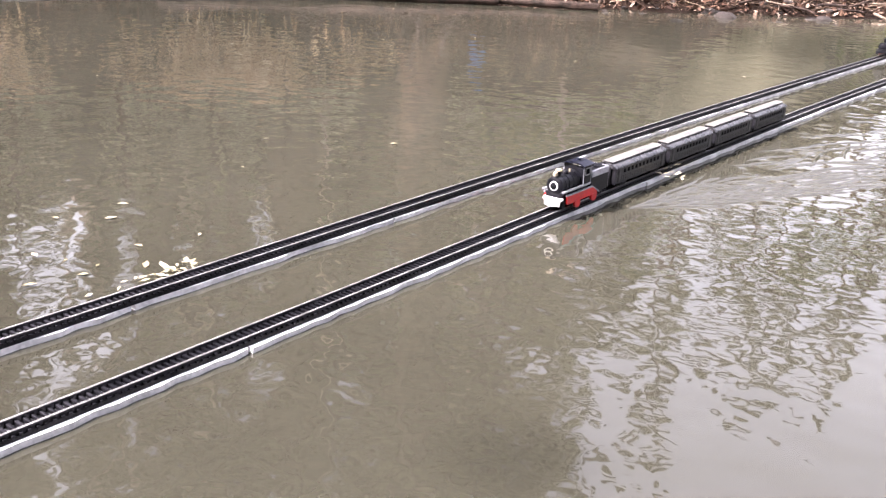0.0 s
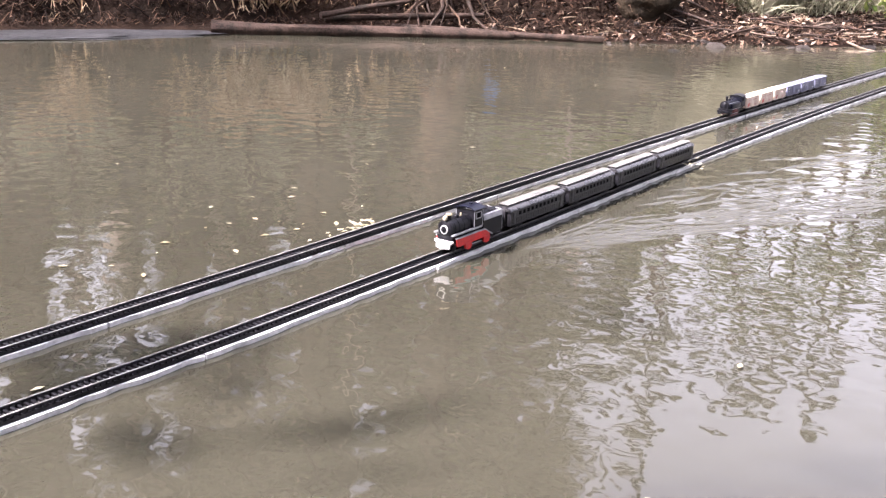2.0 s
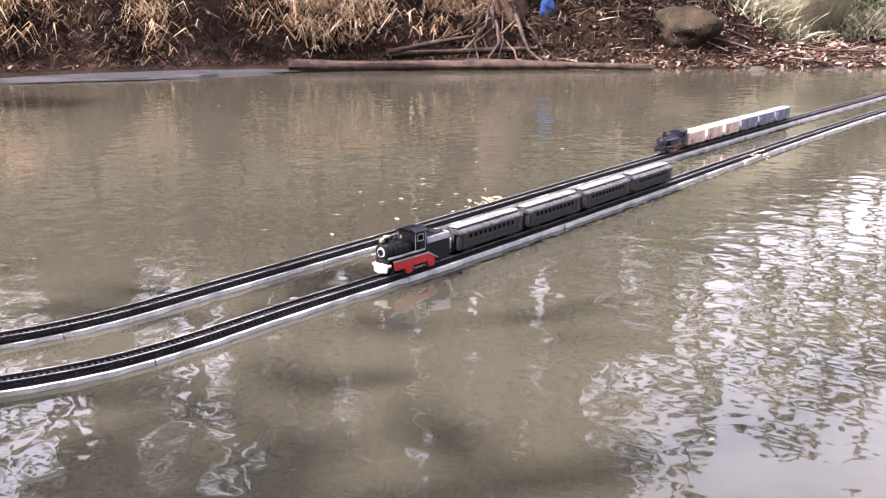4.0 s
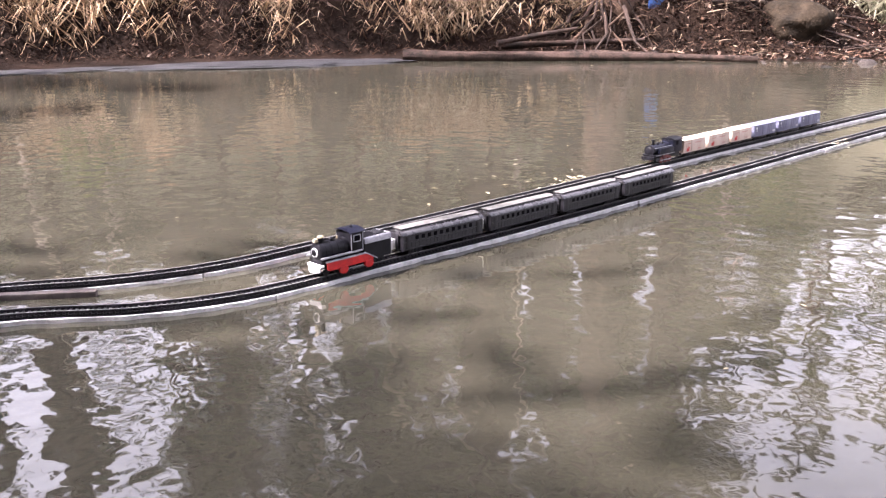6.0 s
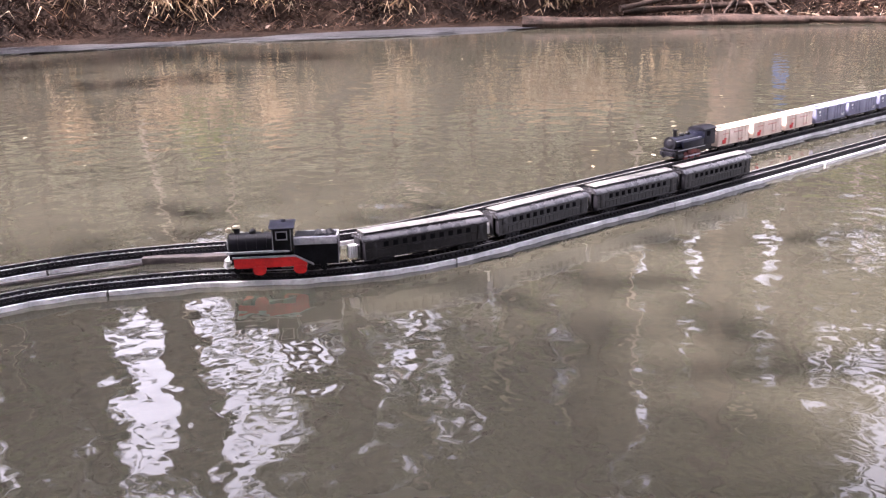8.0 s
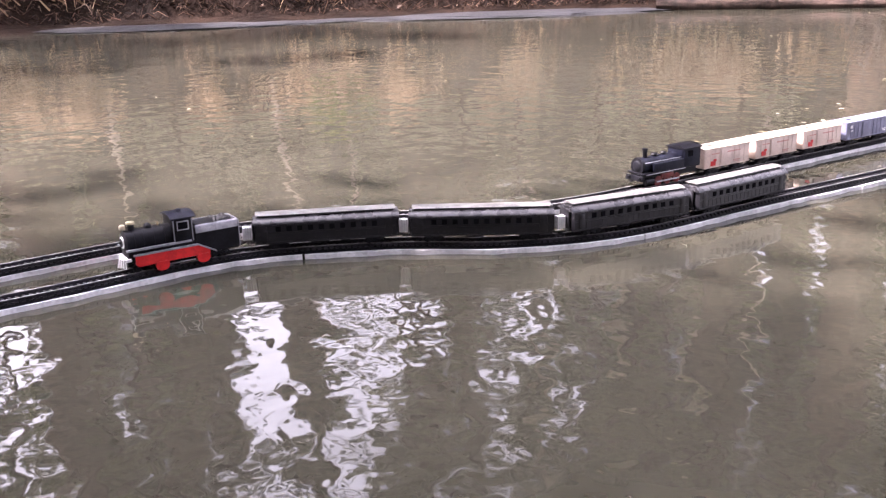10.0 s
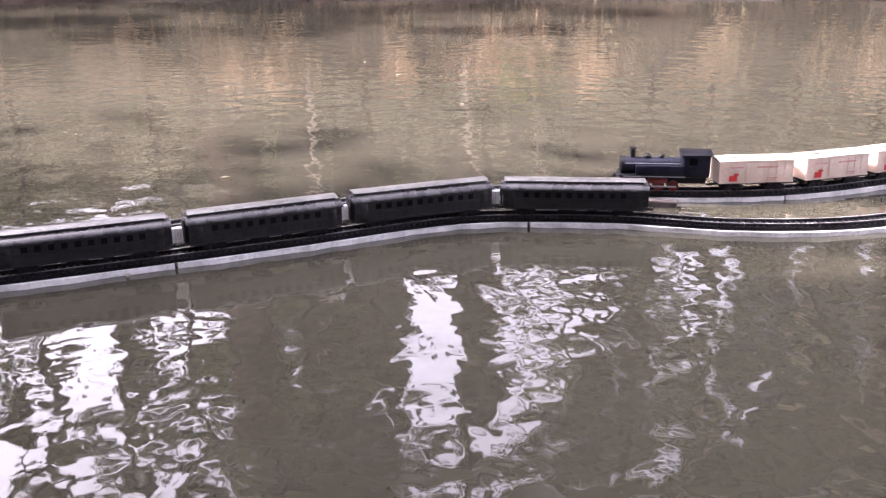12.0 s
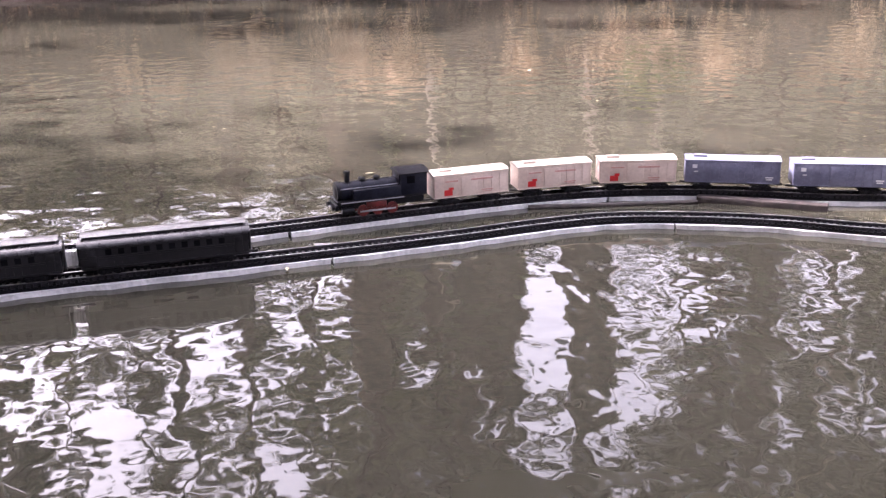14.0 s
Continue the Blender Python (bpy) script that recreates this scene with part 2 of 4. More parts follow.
# ---- the two lines of track ----
NEAR = [(7.0, -0.699), (5.0, -0.886), (4.0, -0.972), (3.0, -1.042), (2.5, -1.071), (1.6, -1.13), (1.25, -1.168), (1.05, -1.184), (0.93, -1.211), (0.8, -1.28), (0.7, -1.37), (0.6, -1.435), (0.5, -1.48), (0.4, -1.494), (0.25, -1.497), (0.0, -1.514), (-0.4, -1.548), (-1.6, -1.6)]
FAR = [(7.0, -0.898), (5.0, -1.074), (4.0, -1.157), (3.0, -1.231), (2.5, -1.264), (2.0, -1.293), (1.6, -1.319), (1.25, -1.346), (1.08, -1.361), (0.97, -1.389), (0.85, -1.447), (0.75, -1.517), (0.65, -1.573), (0.55, -1.609), (0.45, -1.627), (0.3, -1.636), (0.0, -1.642), (-0.4, -1.662), (-1.6, -1.743)]


def line_of(points):
    """A smooth line through (y, x) points, with the way along it."""
    p = [(x, y) for y, x in points]
    out = []
    for i in range(len(p) - 1):
        a, b, c, d = p[max(i - 1, 0)], p[i], p[i + 1], p[min(i + 2, len(p) - 1)]
        h = c[1] - b[1]
        m1, m2 = (c[0] - a[0]) / (c[1] - a[1]), (d[0] - b[0]) / (d[1] - b[1])
        for k in range(40):
            u = k / 40
            out.append(((2*u**3 - 3*u**2 + 1) * b[0] + (u**3 - 2*u**2 + u) * h * m1 + (3*u**2 - 2*u**3) * c[0] + (u**3 - u**2) * h * m2, b[1] + u * h))
    out.append(p[-1])
    c = np.array(out)
    return c, np.concatenate([[0], np.cumsum(np.linalg.norm(np.diff(c, axis=0), axis=1))])


LINE_NEAR, LINE_FAR = line_of(NEAR), line_of(FAR)
RAIL_Z = 0.017


def spot(line, s):
    c, way = line
    return float(np.interp(s, way, c[:, 0])), float(np.interp(s, way, c[:, 1]))


def heading(line, s, reach=0.01):
    a, b = spot(line, s - reach), spot(line, s + reach)
    return math.degrees(math.atan2(b[1] - a[1], b[0] - a[0]))


def on_line(line, s, wheelbase):
    """The pose of a vehicle whose middle is at s: x along its way, z up."""
    a, b = spot(line, s - wheelbase / 2), spot(line, s + wheelbase / 2)
    return pose((a[0] + b[0]) / 2, (a[1] + b[1]) / 2, RAIL_Z, 0, 0, math.degrees(math.atan2(b[1] - a[1], b[0] - a[0])))


# ---- water, river bed and banks ----
BANK = [(-7.4, -30), (-7.0, -8), (-6.6, -2), (-6.2, 0.6), (-5.9, 1.8), (-5.3, 3.1), (-4.5, 4.4), (-3.5, 5.6), (-2.5, 6.15), (-1.5, 6.9), (-0.6, 8.6), (0.4, 12), (1.5, 20), (2.0, 45)]
HOME = [(-40, -8), (-7.5, -2.7), (-4.6, -2.15), (-2.2, -3.1), (0.2, -3.0), (1.9, -2.0), (2.4, 0), (2.6, 4), (4.5, 12), (7, 45)]


def off_line(px, py, poly, side):
    """How far points lie beyond a bank line (positive: on land)."""
    best = np.full(px.shape, 1e9)
    sign = np.zeros(px.shape)
    for (ax, ay), (bx, by) in zip(poly[:-1], poly[1:]):
        dx, dy = bx - ax, by - ay
        u = np.clip(((px - ax) * dx + (py - ay) * dy) / (dx * dx + dy * dy), 0, 1)
        ex, ey = px - ax - u * dx, py - ay - u * dy
        d = np.hypot(ex, ey)
        s = np.sign(dx * ey - dy * ex)
        sign = np.where(d < best - 1e-9, s, sign)
        best = np.minimum(best, d)
    return best * sign * side


def rough(x, y, f, seed):
    return (np.sin(x * f + seed) * np.cos(y * f * 1.3 + seed * 2.1) + 0.6 * np.sin((x + y) * f * 2.3 + seed * 3.7) + 0.4 * np.cos((x - 1.7 * y) * f * 4.1 + seed)) / 2


def ground_height(x, y):
    x, y = np.asarray(x, float), np.asarray(y, float)
    d = off_line(x, y, BANK, 1.0)
    d = d + 0.10 * rough(x, y, 3.1, 1.0) + 0.03 * rough(x, y, 11.0, 4.0)
    cut = np.interp(d, [-3, -0.3, 0, 0.18, 0.30, 0.62, 1.2, 3.0, 6.0, 12, 40], [-0.6, -0.12, 0.0, 0.025, 0.05, 0.42, 0.75, 1.9, 2.9, 4.0, 6.0])
    flat = np.interp(d, [-3, -0.3, 0, 0.5, 1.5, 3.0, 6.0, 12, 40], [-0.6, -0.06, 0.0, 0.06, 0.15, 0.55, 1.5, 3.2, 5.5])
    w = np.clip((x + 2.9) / 0.7, 0, 1) * (y > 3)
    far = cut * (1 - w) + flat * w
    e = off_line(x, y, HOME, -1.0)
    home = np.interp(e, [-3, -0.3, 0, 0.5, 2, 8, 30], [-0.6, -0.1, 0.0, 0.2, 0.8, 1.6, 4.0])
    h = np.maximum(far, home)
    return h + np.where(h > 0.03, 0.035 * rough(x, y, 7.0, 2.0) * np.clip(h * 4, 0, 1) + 0.02 * rough(x, y, 19.0, 5.0) * np.clip(h * 6, 0, 1), 0)


def height(x, y):
    return float(ground_height(np.array([x]), np.array([y]))[0])


def graded(lo, hi, fine_lo, fine_hi, step):
    mid = list(np.arange(fine_lo, fine_hi, step))
    a = [fine_lo - step * 1.25 ** k * 4 for k in range(40)]
    b = [fine_hi + step * 1.25 ** k * 4 for k in range(40)]
    return np.array(sorted([lo] + [v for v in a if v > lo] + mid + [v for v in b if v < hi] + [hi]))


gx, gy = graded(-70, 60, -8.0, 0.5, 0.06), graded(-70, 90, -1.0, 9.0, 0.06)
XX, YY = np.meshgrid(gx, gy, indexing="ij")
ZZ = ground_height(XX, YY)
ny = len(gy)
gv = np.stack([XX.ravel(), YY.ravel(), ZZ.ravel()], 1)
ii, jj = np.meshgrid(np.arange(len(gx) - 1), np.arange(ny - 1), indexing="ij")
q0 = (ii * ny + jj).ravel()
gf = np.stack([q0, q0 + ny, q0 + ny + 1, q0 + 1], 1)
me = bpy.data.meshes.new("ground")
me.from_pydata(gv.tolist(), [], gf.tolist())
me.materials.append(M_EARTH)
me.shade_smooth()
tagged(new("ground", me), "earth river banks, colour darkened for shade, rising into a wooded slope", "ground", kind="structure")

bm = bmesh.new()
bmesh.ops.create_grid(bm, x_segments=4, y_segments=4, size=1, matrix=Matrix.Translation((-2, 8, 0)) @ Matrix.Diagonal((60, 75, 1, 1)))
tagged(new("water", finish("water", bm, M_WATER, 0)), "murky olive-brown river water with soft ripples and sky glints", "water", kind="structure")


def ribbon(bm, line, s0, s1, step, y0, y1, z0, z1, wobble=0.0, rng=None):
    """A bar with a rectangular section that follows a line, from y0 to y1 sideways and z0 to z1 in height."""
    prev = None
    for s in np.arange(s0, s1 + step / 2, step):
        x, y = spot(line, s)
        h = radians(heading(line, s) + 90)
        cx, cy = math.cos(h), math.sin(h)
        wa = wobble * (rng.random() - 0.5) if rng else 0
        wb = wobble * (rng.random() - 0.5) if rng else 0
        ring = [bm.verts.new((x + cx * o, y + cy * o, z)) for o, z in ((y0 + wa, z0), (y1 + wb, z0), (y1 + wb, z1), (y0 + wa, z1))]
        if prev:
            for k in range(4):
                bm.faces.new((prev[k], prev[(k + 1) % 4], ring[(k + 1) % 4], ring[k]))
        else:
            bm.faces.new(ring)
        prev = ring
    bm.faces.new(prev[::-1])


def sleeper_mesh():
    bm = bmesh.new()
    box(bm, 0.0038, 0.032, 0.004, 0, 0, 0, 0.0006)
    box(bm, 0.0036, 0.005, 0.002, 0, -0.0115, 0.0025)
    box(bm, 0.0036, 0.005, 0.002, 0, 0.0115, 0.0025)
    return finish("sleeper", bm, M_TRACK, 0)


SLEEPER = sleeper_mesh()


def make_track(line, label, near_side, far_side, near_span):
    rng = random.Random(len(label))
    tr = thing("toy_railway_track", label, "toy track", "model railway tracks")
    s_end = line[1][-1] - 0.02
    for o in (-0.0115, 0.0115):
        bm = bmesh.new()
        ribbon(bm, line, 0.02, s_end, 0.02, o - 0.0011, o + 0.0011, 0.011, RAIL_Z - 0.001)
        ribbon(bm, line, 0.02, s_end, 0.02, o - 0.0018, o + 0.0018, 0.0148, RAIL_Z - 0.0005)
        rail = part("rail", bm, M_RAIL, tr)
        bm = bmesh.new()
        ribbon(bm, line, 0.02, s_end, 0.02, o - 0.0015, o + 0.0015, RAIL_Z - 0.0005, RAIL_Z)
        part("rail_head", bm, M_HEAD, rail, "worn bright rail head")
    for o in (-0.0142, 0.0142):
        bm = bmesh.new()
        ribbon(bm, line, 0.02, s_end, 0.03, o - 0.0012, o + 0.0012, 0.0070, 0.0116)
        part("edge_beam", bm, M_TRACK, tr)
    n_part = 0
    rest = bmesh.new()
    pitch = 0.0085
    for s in np.arange(0.03, s_end, pitch):
        x, y = spot(line, s)
        m = pose(x, y, 0.0115 + 0.0006 * (rng.random() - 0.5), 0, 0, heading(line, s))
        if near_span[0] < s < near_span[1] and n_part < 300:
            share("sleeper", SLEEPER, tr, m)
            n_part += 1
        else:
            box(rest, 0.0038, 0.032, 0.004, m=m)
    tagged(part("sleeper_strip", rest, M_TRACK, tr, smooth=0), kind="stuff")
    strip = thing("floating_strip", "row of white foam boards floating under a toy track", "foam strip", "floating strips")
    for s0 in np.arange(0.02, s_end - 0.1, 0.5):
        bm = bmesh.new()
        dy = 0.0015 * (rng.random() - 0.5)
        ribbon(bm, line, s0, min(s0 + 0.496, s_end), 0.0248, -far_side + dy, near_side + dy, -0.02, 0.0066 + 0.0006 * rng.random(), 0.006, rng)
        part("foam_board", bm, M_FOAM, strip)
    return tr


make_track(LINE_NEAR, "black plastic toy track on a white foam strip over water", 0.0200, 0.0240, (5.2, 7.9))
make_track(LINE_FAR, "black plastic toy track beyond the first one, on a foam strip", 0.0180, 0.0235, (5.0, 7.7))

# the dark board that lies in the water between the tracks
bm = bmesh.new()
box(bm, 0.19, 0.017, 0.014, 0, 0, 0, 0.002)
plank = solid("support_board", bm, M_PLANK, "wet dark board lying flat in the water between the tracks", "board")
plank.matrix_basis = pose(-1.474, 0.753, 0.003, 0, 0, 48)
bm = bmesh.new()
rod(bm, (-0.14, 0, 0), (0.12, 0.008, 0), 0.004, 0.003, 8)
stick = solid("support_stick", bm, M_PLANK, "thin dark stick floating beside the board", "stick")
stick.matrix_basis = pose(-1.56, 0.56, 0.002, 0, 0, 70)


# ---- rolling stock: x along the way of travel, z = 0 on the rail ----
def wheel_mesh(r, name, material):
    bm = bmesh.new()
    rod(bm, (0, -0.0018, 0), (0, 0.0018, 0), r, seg=18)
    rod(bm, (0, -0.0028, 0), (0, 0.0028, 0), r * 0.35, seg=10)
    return finish(name, bm, material)


WHEEL = wheel_mesh(0.0055, "wheel", M_BLACK)
RED_WHEEL = wheel_mesh(0.0085, "driving_wheel", M_DULLRED)
DARK_WHEEL = wheel_mesh(0.0085, "driving_wheel", M_BLACK)


def bogie(parent, x, mat_frame, half=0.0165):
    """A four-wheeled truck under a vehicle."""
    bm = bmesh.new()
    for sy in (-1, 1):
        prism(bm, [(-0.016, 0.006), (-0.013, 0.0105), (0.013, 0.0105), (0.016, 0.006), (0.012, 0.0035), (0.005, 0.003), (0.003, 0.0055), (-0.003, 0.0055), (-0.005, 0.003), (-0.012, 0.0035)],
              sy * half - 0.0012, sy * half + 0.0012)
        for k in (-0.009, 0.009):
            box(bm, 0.005, 0.002, 0.004, k, sy * (half + 0.0016), 0.0065, 0.0005)
        box(bm, 0.008, 0.0022, 0.003, 0, sy * (half + 0.0016), 0.0085, 0.0005)
    box(bm, 0.008, 2 * half, 0.003, 0, 0, 0.009)
    b = part("bogie", bm, mat_frame, parent)
    b.matrix_basis = Matrix.Translation((x, 0, 0))
    for k in (-0.009, 0.009):
        for sy in (-0.0115, 0.0115):
            share("wheel", WHEEL, b, pose(k, sy, 0.0055))
    return b


def coach(label):
    """A dark clerestory passenger coach, 0.206 m long."""
    c = thing("passenger_coach", label, "toy coach", "coaches of the dark train")
    L, W = 0.206, 0.041
    bm = bmesh.new()
    lengthwise(bm, [(-W/2, 0.0125), (-W/2, 0.043), (W/2, 0.043), (W/2, 0.0125), (W/2 - 0.002, 0.0105), (-W/2 + 0.002, 0.0105)], -L/2 + 0.003, L/2 - 0.003)
    part("body", bm, M_COACH, c)
    bm = bmesh.new()
    lengthwise(bm, [(-W/2 - 0.0012, 0.0425), (-W/2 - 0.0006, 0.045), (-W/2 + 0.004, 0.0485), (-0.011, 0.0508), (0.011, 0.0508), (W/2 - 0.004, 0.0485), (W/2 + 0.0006, 0.045), (W/2 + 0.0012, 0.0425)], -L/2, L/2)
    roof = part("roof", bm, M_ROOF, c, "dark roof with a raised clerestory")
    bm = bmesh.new()
    lengthwise(bm, [(-0.0098, 0.0505), (-0.0098, 0.0545), (0.0098, 0.0545), (0.0098, 0.0505)], -L/2 + 0.007, L/2 - 0.007)
    part("clerestory_side", bm, M_COACH, roof)
    bm = bmesh.new()
    lengthwise(bm, [(-0.0112, 0.0543), (-0.0085, 0.0562), (0, 0.0569), (0.0085, 0.0562), (0.0112, 0.0543)], -L/2 + 0.004, L/2 - 0.004)
    part("clerestory_top", bm, M_CLERESTORY, roof, "clerestory top coloured pale for sky sheen")
    for sy in (-1, 1):
        bm = bmesh.new()
        for z, h in ((0.0405, 0.0012), (0.0285, 0.001), (0.0262, 0.001), (0.0135, 0.0014)):
            box(bm, L - 0.008, 0.0008, h, 0, sy * (W/2 + 0.0003), z)
        for k in range(20):
            box(bm, 0.0007, 0.0006, 0.012, -L/2 + 0.012 + k * 0.009, sy * (W/2 + 0.0002), 0.02)
        part("side_moulding", bm, M_COACH, c)
        for k in range(10):
            x = -0.0675 + k * 0.015
            bm = bmesh.new()
            box(bm, 0.0072, 0.0011, 0.0078, x, sy * (W/2 + 0.0003), 0.0345, 0.0003)
            part("window", bm, M_GLASS, c, smooth=0)
        for x in (-0.088, 0.088):
            bm = bmesh.new()
            box(bm, 0.010, 0.0009, 0.025, x, sy * (W/2 + 0.0003), 0.0275, 0.0003)
            box(bm, 0.006, 0.0012, 0.008, x, sy * (W/2 + 0.0003), 0.0345, 0.0003)
            part("door", bm, M_COACH, c)
        bm = bmesh.new()
        box(bm, 0.026, 0.004, 0.005, 0.010, sy * 0.013, 0.0092, 0.001)
        box(bm, 0.014, 0.004, 0.004, -0.026, sy * 0.013, 0.0098, 0.001)
        part("underfloor_box", bm, M_BLACK, c)
    for x in (-L/2, L/2):
        bm = bmesh.new()
        sx = 1 if x > 0 else -1
        box(bm, 0.003, 0.02, 0.034, x - sx * 0.0005, 0, 0.029, 0.0006)
        box(bm, 0.004, 0.024, 0.003, x, 0, 0.0125)
        part("end_vestibule", bm, M_COACH, c)
        bm = bmesh.new()
        rod(bm, (x - sx * 0.012, 0, 0.008), (x + sx * 0.009, 0, 0.008), 0.0016, seg=8)
        box(bm, 0.004, 0.006, 0.004, x + sx * 0.008, 0, 0.008, 0.0008)
        part("coupler", bm, M_BLACK, c)
    bm = bmesh.new()
    for k in range(4):
        box(bm, 0.0030, 0.010, 0.021, L/2 + 0.004 + k * 0.0033, 0, 0.0245, 0.0006)
    part("gangway", bm, M_WHITE, c, "white folded gangway")
    bogie(c, -0.068, M_BLACK)
    bogie(c, 0.068, M_BLACK)
    return c


def near_engine():
    """A toy steam engine with its tender in one: black, with red skirts and a white cowcatcher."""
    g = thing("red_skirted_engine", "black toy steam engine with red side skirts and white cowcatcher", "toy locomotive")
    bm = bmesh.new()
    rod(bm, (0.012, 0, 0.039), (0.074, 0, 0.039), 0.0155, seg=28)
    rod(bm, (0.074, 0, 0.039), (0.0765, 0, 0.039), 0.0155, 0.0125, seg=28)
    for x in (0.022, 0.036, 0.05, 0.062):
        rod(bm, (x, 0, 0.039), (x + 0.0018, 0, 0.039), 0.0162, seg=28)
    part("boiler", bm, M_BLACK, g)
    bm = bmesh.new()
    rod(bm, (0.0765, 0, 0.039), (0.0782, 0, 0.039), 0.0078, 0.0074, seg=24)
    part("smokebox_ring", bm, M_WHITE, g, "white ring on the smokebox door")
    bm = bmesh.new()
    rod(bm, (0.0780, 0, 0.039), (0.0790, 0, 0.039), 0.0058, seg=20)
    rod(bm, (0.0792, 0, 0.039), (0.0812, 0, 0.039), 0.0022, 0.0014, seg=12)
    part("smokebox_door", bm, M_BLACK, g)
    bm = bmesh.new()
    rod(bm, (0.064, 0, 0.052), (0.064, 0, 0.062), 0.0042, 0.0048, seg=16)
    ch = part("chimney", bm, M_BLACK, g)
    bm = bmesh.new()
    rod(bm, (0.064, 0, 0.062), (0.064, 0, 0.0645), 0.0058, 0.0054, seg=16)
    part("chimney_cap", bm, M_GOLD, ch, "pale brass chimney cap")
    bm = bmesh.new()
    bmesh.ops.create_uvsphere(bm, u_segments=14, v_segments=8, radius=0.0055, matrix=Matrix.Translation((0.042, 0, 0.0545)))
    rod(bm, (0.042, 0, 0.048), (0.042, 0, 0.055), 0.0056, seg=14)
    part("steam_dome", bm, M_BLACK, g)
    bm = bmesh.new()
    rod(bm, (0.028, 0, 0.053), (0.028, 0, 0.059), 0.002, 0.0013, seg=10)
    part("whistle", bm, M_GOLD, g)
    bm = bmesh.new()
    box(bm, 0.006, 0.006, 0.007, 0.0745, 0, 0.0585, 0.001)
    rod(bm, (0.0775, 0, 0.0585), (0.079, 0, 0.0585), 0.0028, seg=12)
    part("headlamp", bm, M_GOLD, g)
    # cab
    bm = bmesh.new()
    box(bm, 0.027, 0.0015, 0.034, 0.0, -0.0185, 0.046, 0.0004)
    box(bm, 0.027, 0.0015, 0.034, 0.0, 0.0185, 0.046, 0.0004)
    box(bm, 0.0015, 0.036, 0.034, 0.0128, 0, 0.046, 0.0004)
    box(bm, 0.0015, 0.036, 0.022, -0.0128, 0, 0.04, 0.0004)
    cab = part("cab", bm, M_BLACK, g)
    for sy in (-1, 1):
        bm = bmesh.new()
        for x, z, a, b in ((0, 0.0585, 0.016, 0.0014), (0, 0.0475, 0.016, 0.0014), (-0.0075, 0.053, 0.0014, 0.0115), (0.0075, 0.053, 0.0014, 0.0115)):
            box(bm, a, 0.0012, b, x, sy * 0.0196, z)
        for x in (-0.0128, 0.0128):
            box(bm, 0.0013, 0.001, 0.03, x, sy * 0.0195, 0.046)
        part("window_frame", bm, M_SILVER, cab, "pale silver cab window frame")
        bm = bmesh.new()
        box(bm, 0.0135, 0.0008, 0.0095, 0, sy * 0.0193, 0.053)
        part("cab_window", bm, M_GLASS, cab)
    bm = bmesh.new()
    lengthwise(bm, [(-0.0218, 0.0625), (-0.0218, 0.0638), (-0.014, 0.0675), (0, 0.0688), (0.014, 0.0675), (0.0218, 0.0638), (0.0218, 0.0625), (0.013, 0.0655), (0, 0.0668), (-0.013, 0.0655)], -0.0185, 0.017)
    rod(bm, (-0.002, 0, 0.068), (-0.002, 0, 0.0715), 0.004, 0.003, seg=12)
    part("cab_roof", bm, M_NAVY, g, "blue-black overhanging cab roof")
    # frames, running board, skirts
    bm = bmesh.new()
    box(bm, 0.09, 0.030, 0.012, 0.03, 0, 0.019, 0.001)
    box(bm, 0.078, 0.034, 0.004, 0.036, 0, 0.0265, 0.0008)
    part("main_frame", bm, M_BLACK, g)
    for sy in (-1, 1):
        bm = bmesh.new()
        prism(bm, [(0.078, 0.0325), (-0.010, 0.0325), (-0.010, 0.0302), (0.078, 0.0302)], sy * 0.0165, sy * 0.0215)
        part("running_board", bm, M_SILVER, g, "pale silver running board")
        bm = bmesh.new()
        prism(bm, [(0.068, 0.0238), (-0.018, 0.0238), (-0.034, 0.0145), (-0.034, 0.0105), (0.064, 0.0095), (0.068, 0.012)], sy * 0.0198, sy * 0.0225)
        part("side_skirt", bm, M_RED, g, "bright red side skirt")
        bm = bmesh.new()
        prism(bm, [(0.070, 0.0258), (-0.0175, 0.0258), (-0.043, 0.0125), (-0.043, 0.0105), (-0.0185, 0.0236), (0.070, 0.0236)], sy * 0.0198, sy * 0.0229)
        part("skirt_edge", bm, M_SILVER, g, "pale edge above the red skirt")
        for x in (-0.024, 0.033):
            bm = bmesh.new()
            prism(bm, [(x - 0.0085, 0.0115), (x - 0.0095, 0.006), (x - 0.0075, 0.0015), (x - 0.003, -0.0005), (x + 0.003, -0.0005), (x + 0.0075, 0.0015), (x + 0.0095, 0.006), (x + 0.0085, 0.0115)], sy * 0.0193, sy * 0.0233)
            part("guard", bm, M_RED, g, "red wheel guard")
        bm = bmesh.new()
        box(bm, 0.04, 0.0018, 0.0016, 0.006, sy * 0.0185, 0.0045, 0.0005)
        part("coupling_rod", bm, M_SILVER, g)
        for x in (0.012, 0.026, 0.04):
            share("driving_wheel", DARK_WHEEL, g, pose(x, sy * 0.0135, 0.0085))
        share("wheel", WHEEL, g, pose(0.065, sy * 0.0125, 0.0055))
    bm = bmesh.new()
    lengthwise(bm, [(-0.018, 0.020), (0.018, 0.020), (0.018, 0.0165), (-0.018, 0.0165)], 0.072, 0.0795)
    a = [bm.verts.new(p) for p in ((0.078, -0.0165, 0.0185), (0.078, 0.0165, 0.0185), (0.0785, -0.0145, 0.007), (0.0785, 0.0145, 0.007), (0.083, 0, 0.018), (0.086, 0, 0.007))]
    for q in ((0, 4, 5, 2), (4, 1, 3, 5), (0, 1, 4), (2, 5, 3), (0, 2, 3, 1)):
        bm.faces.new([a[i] for i in q])
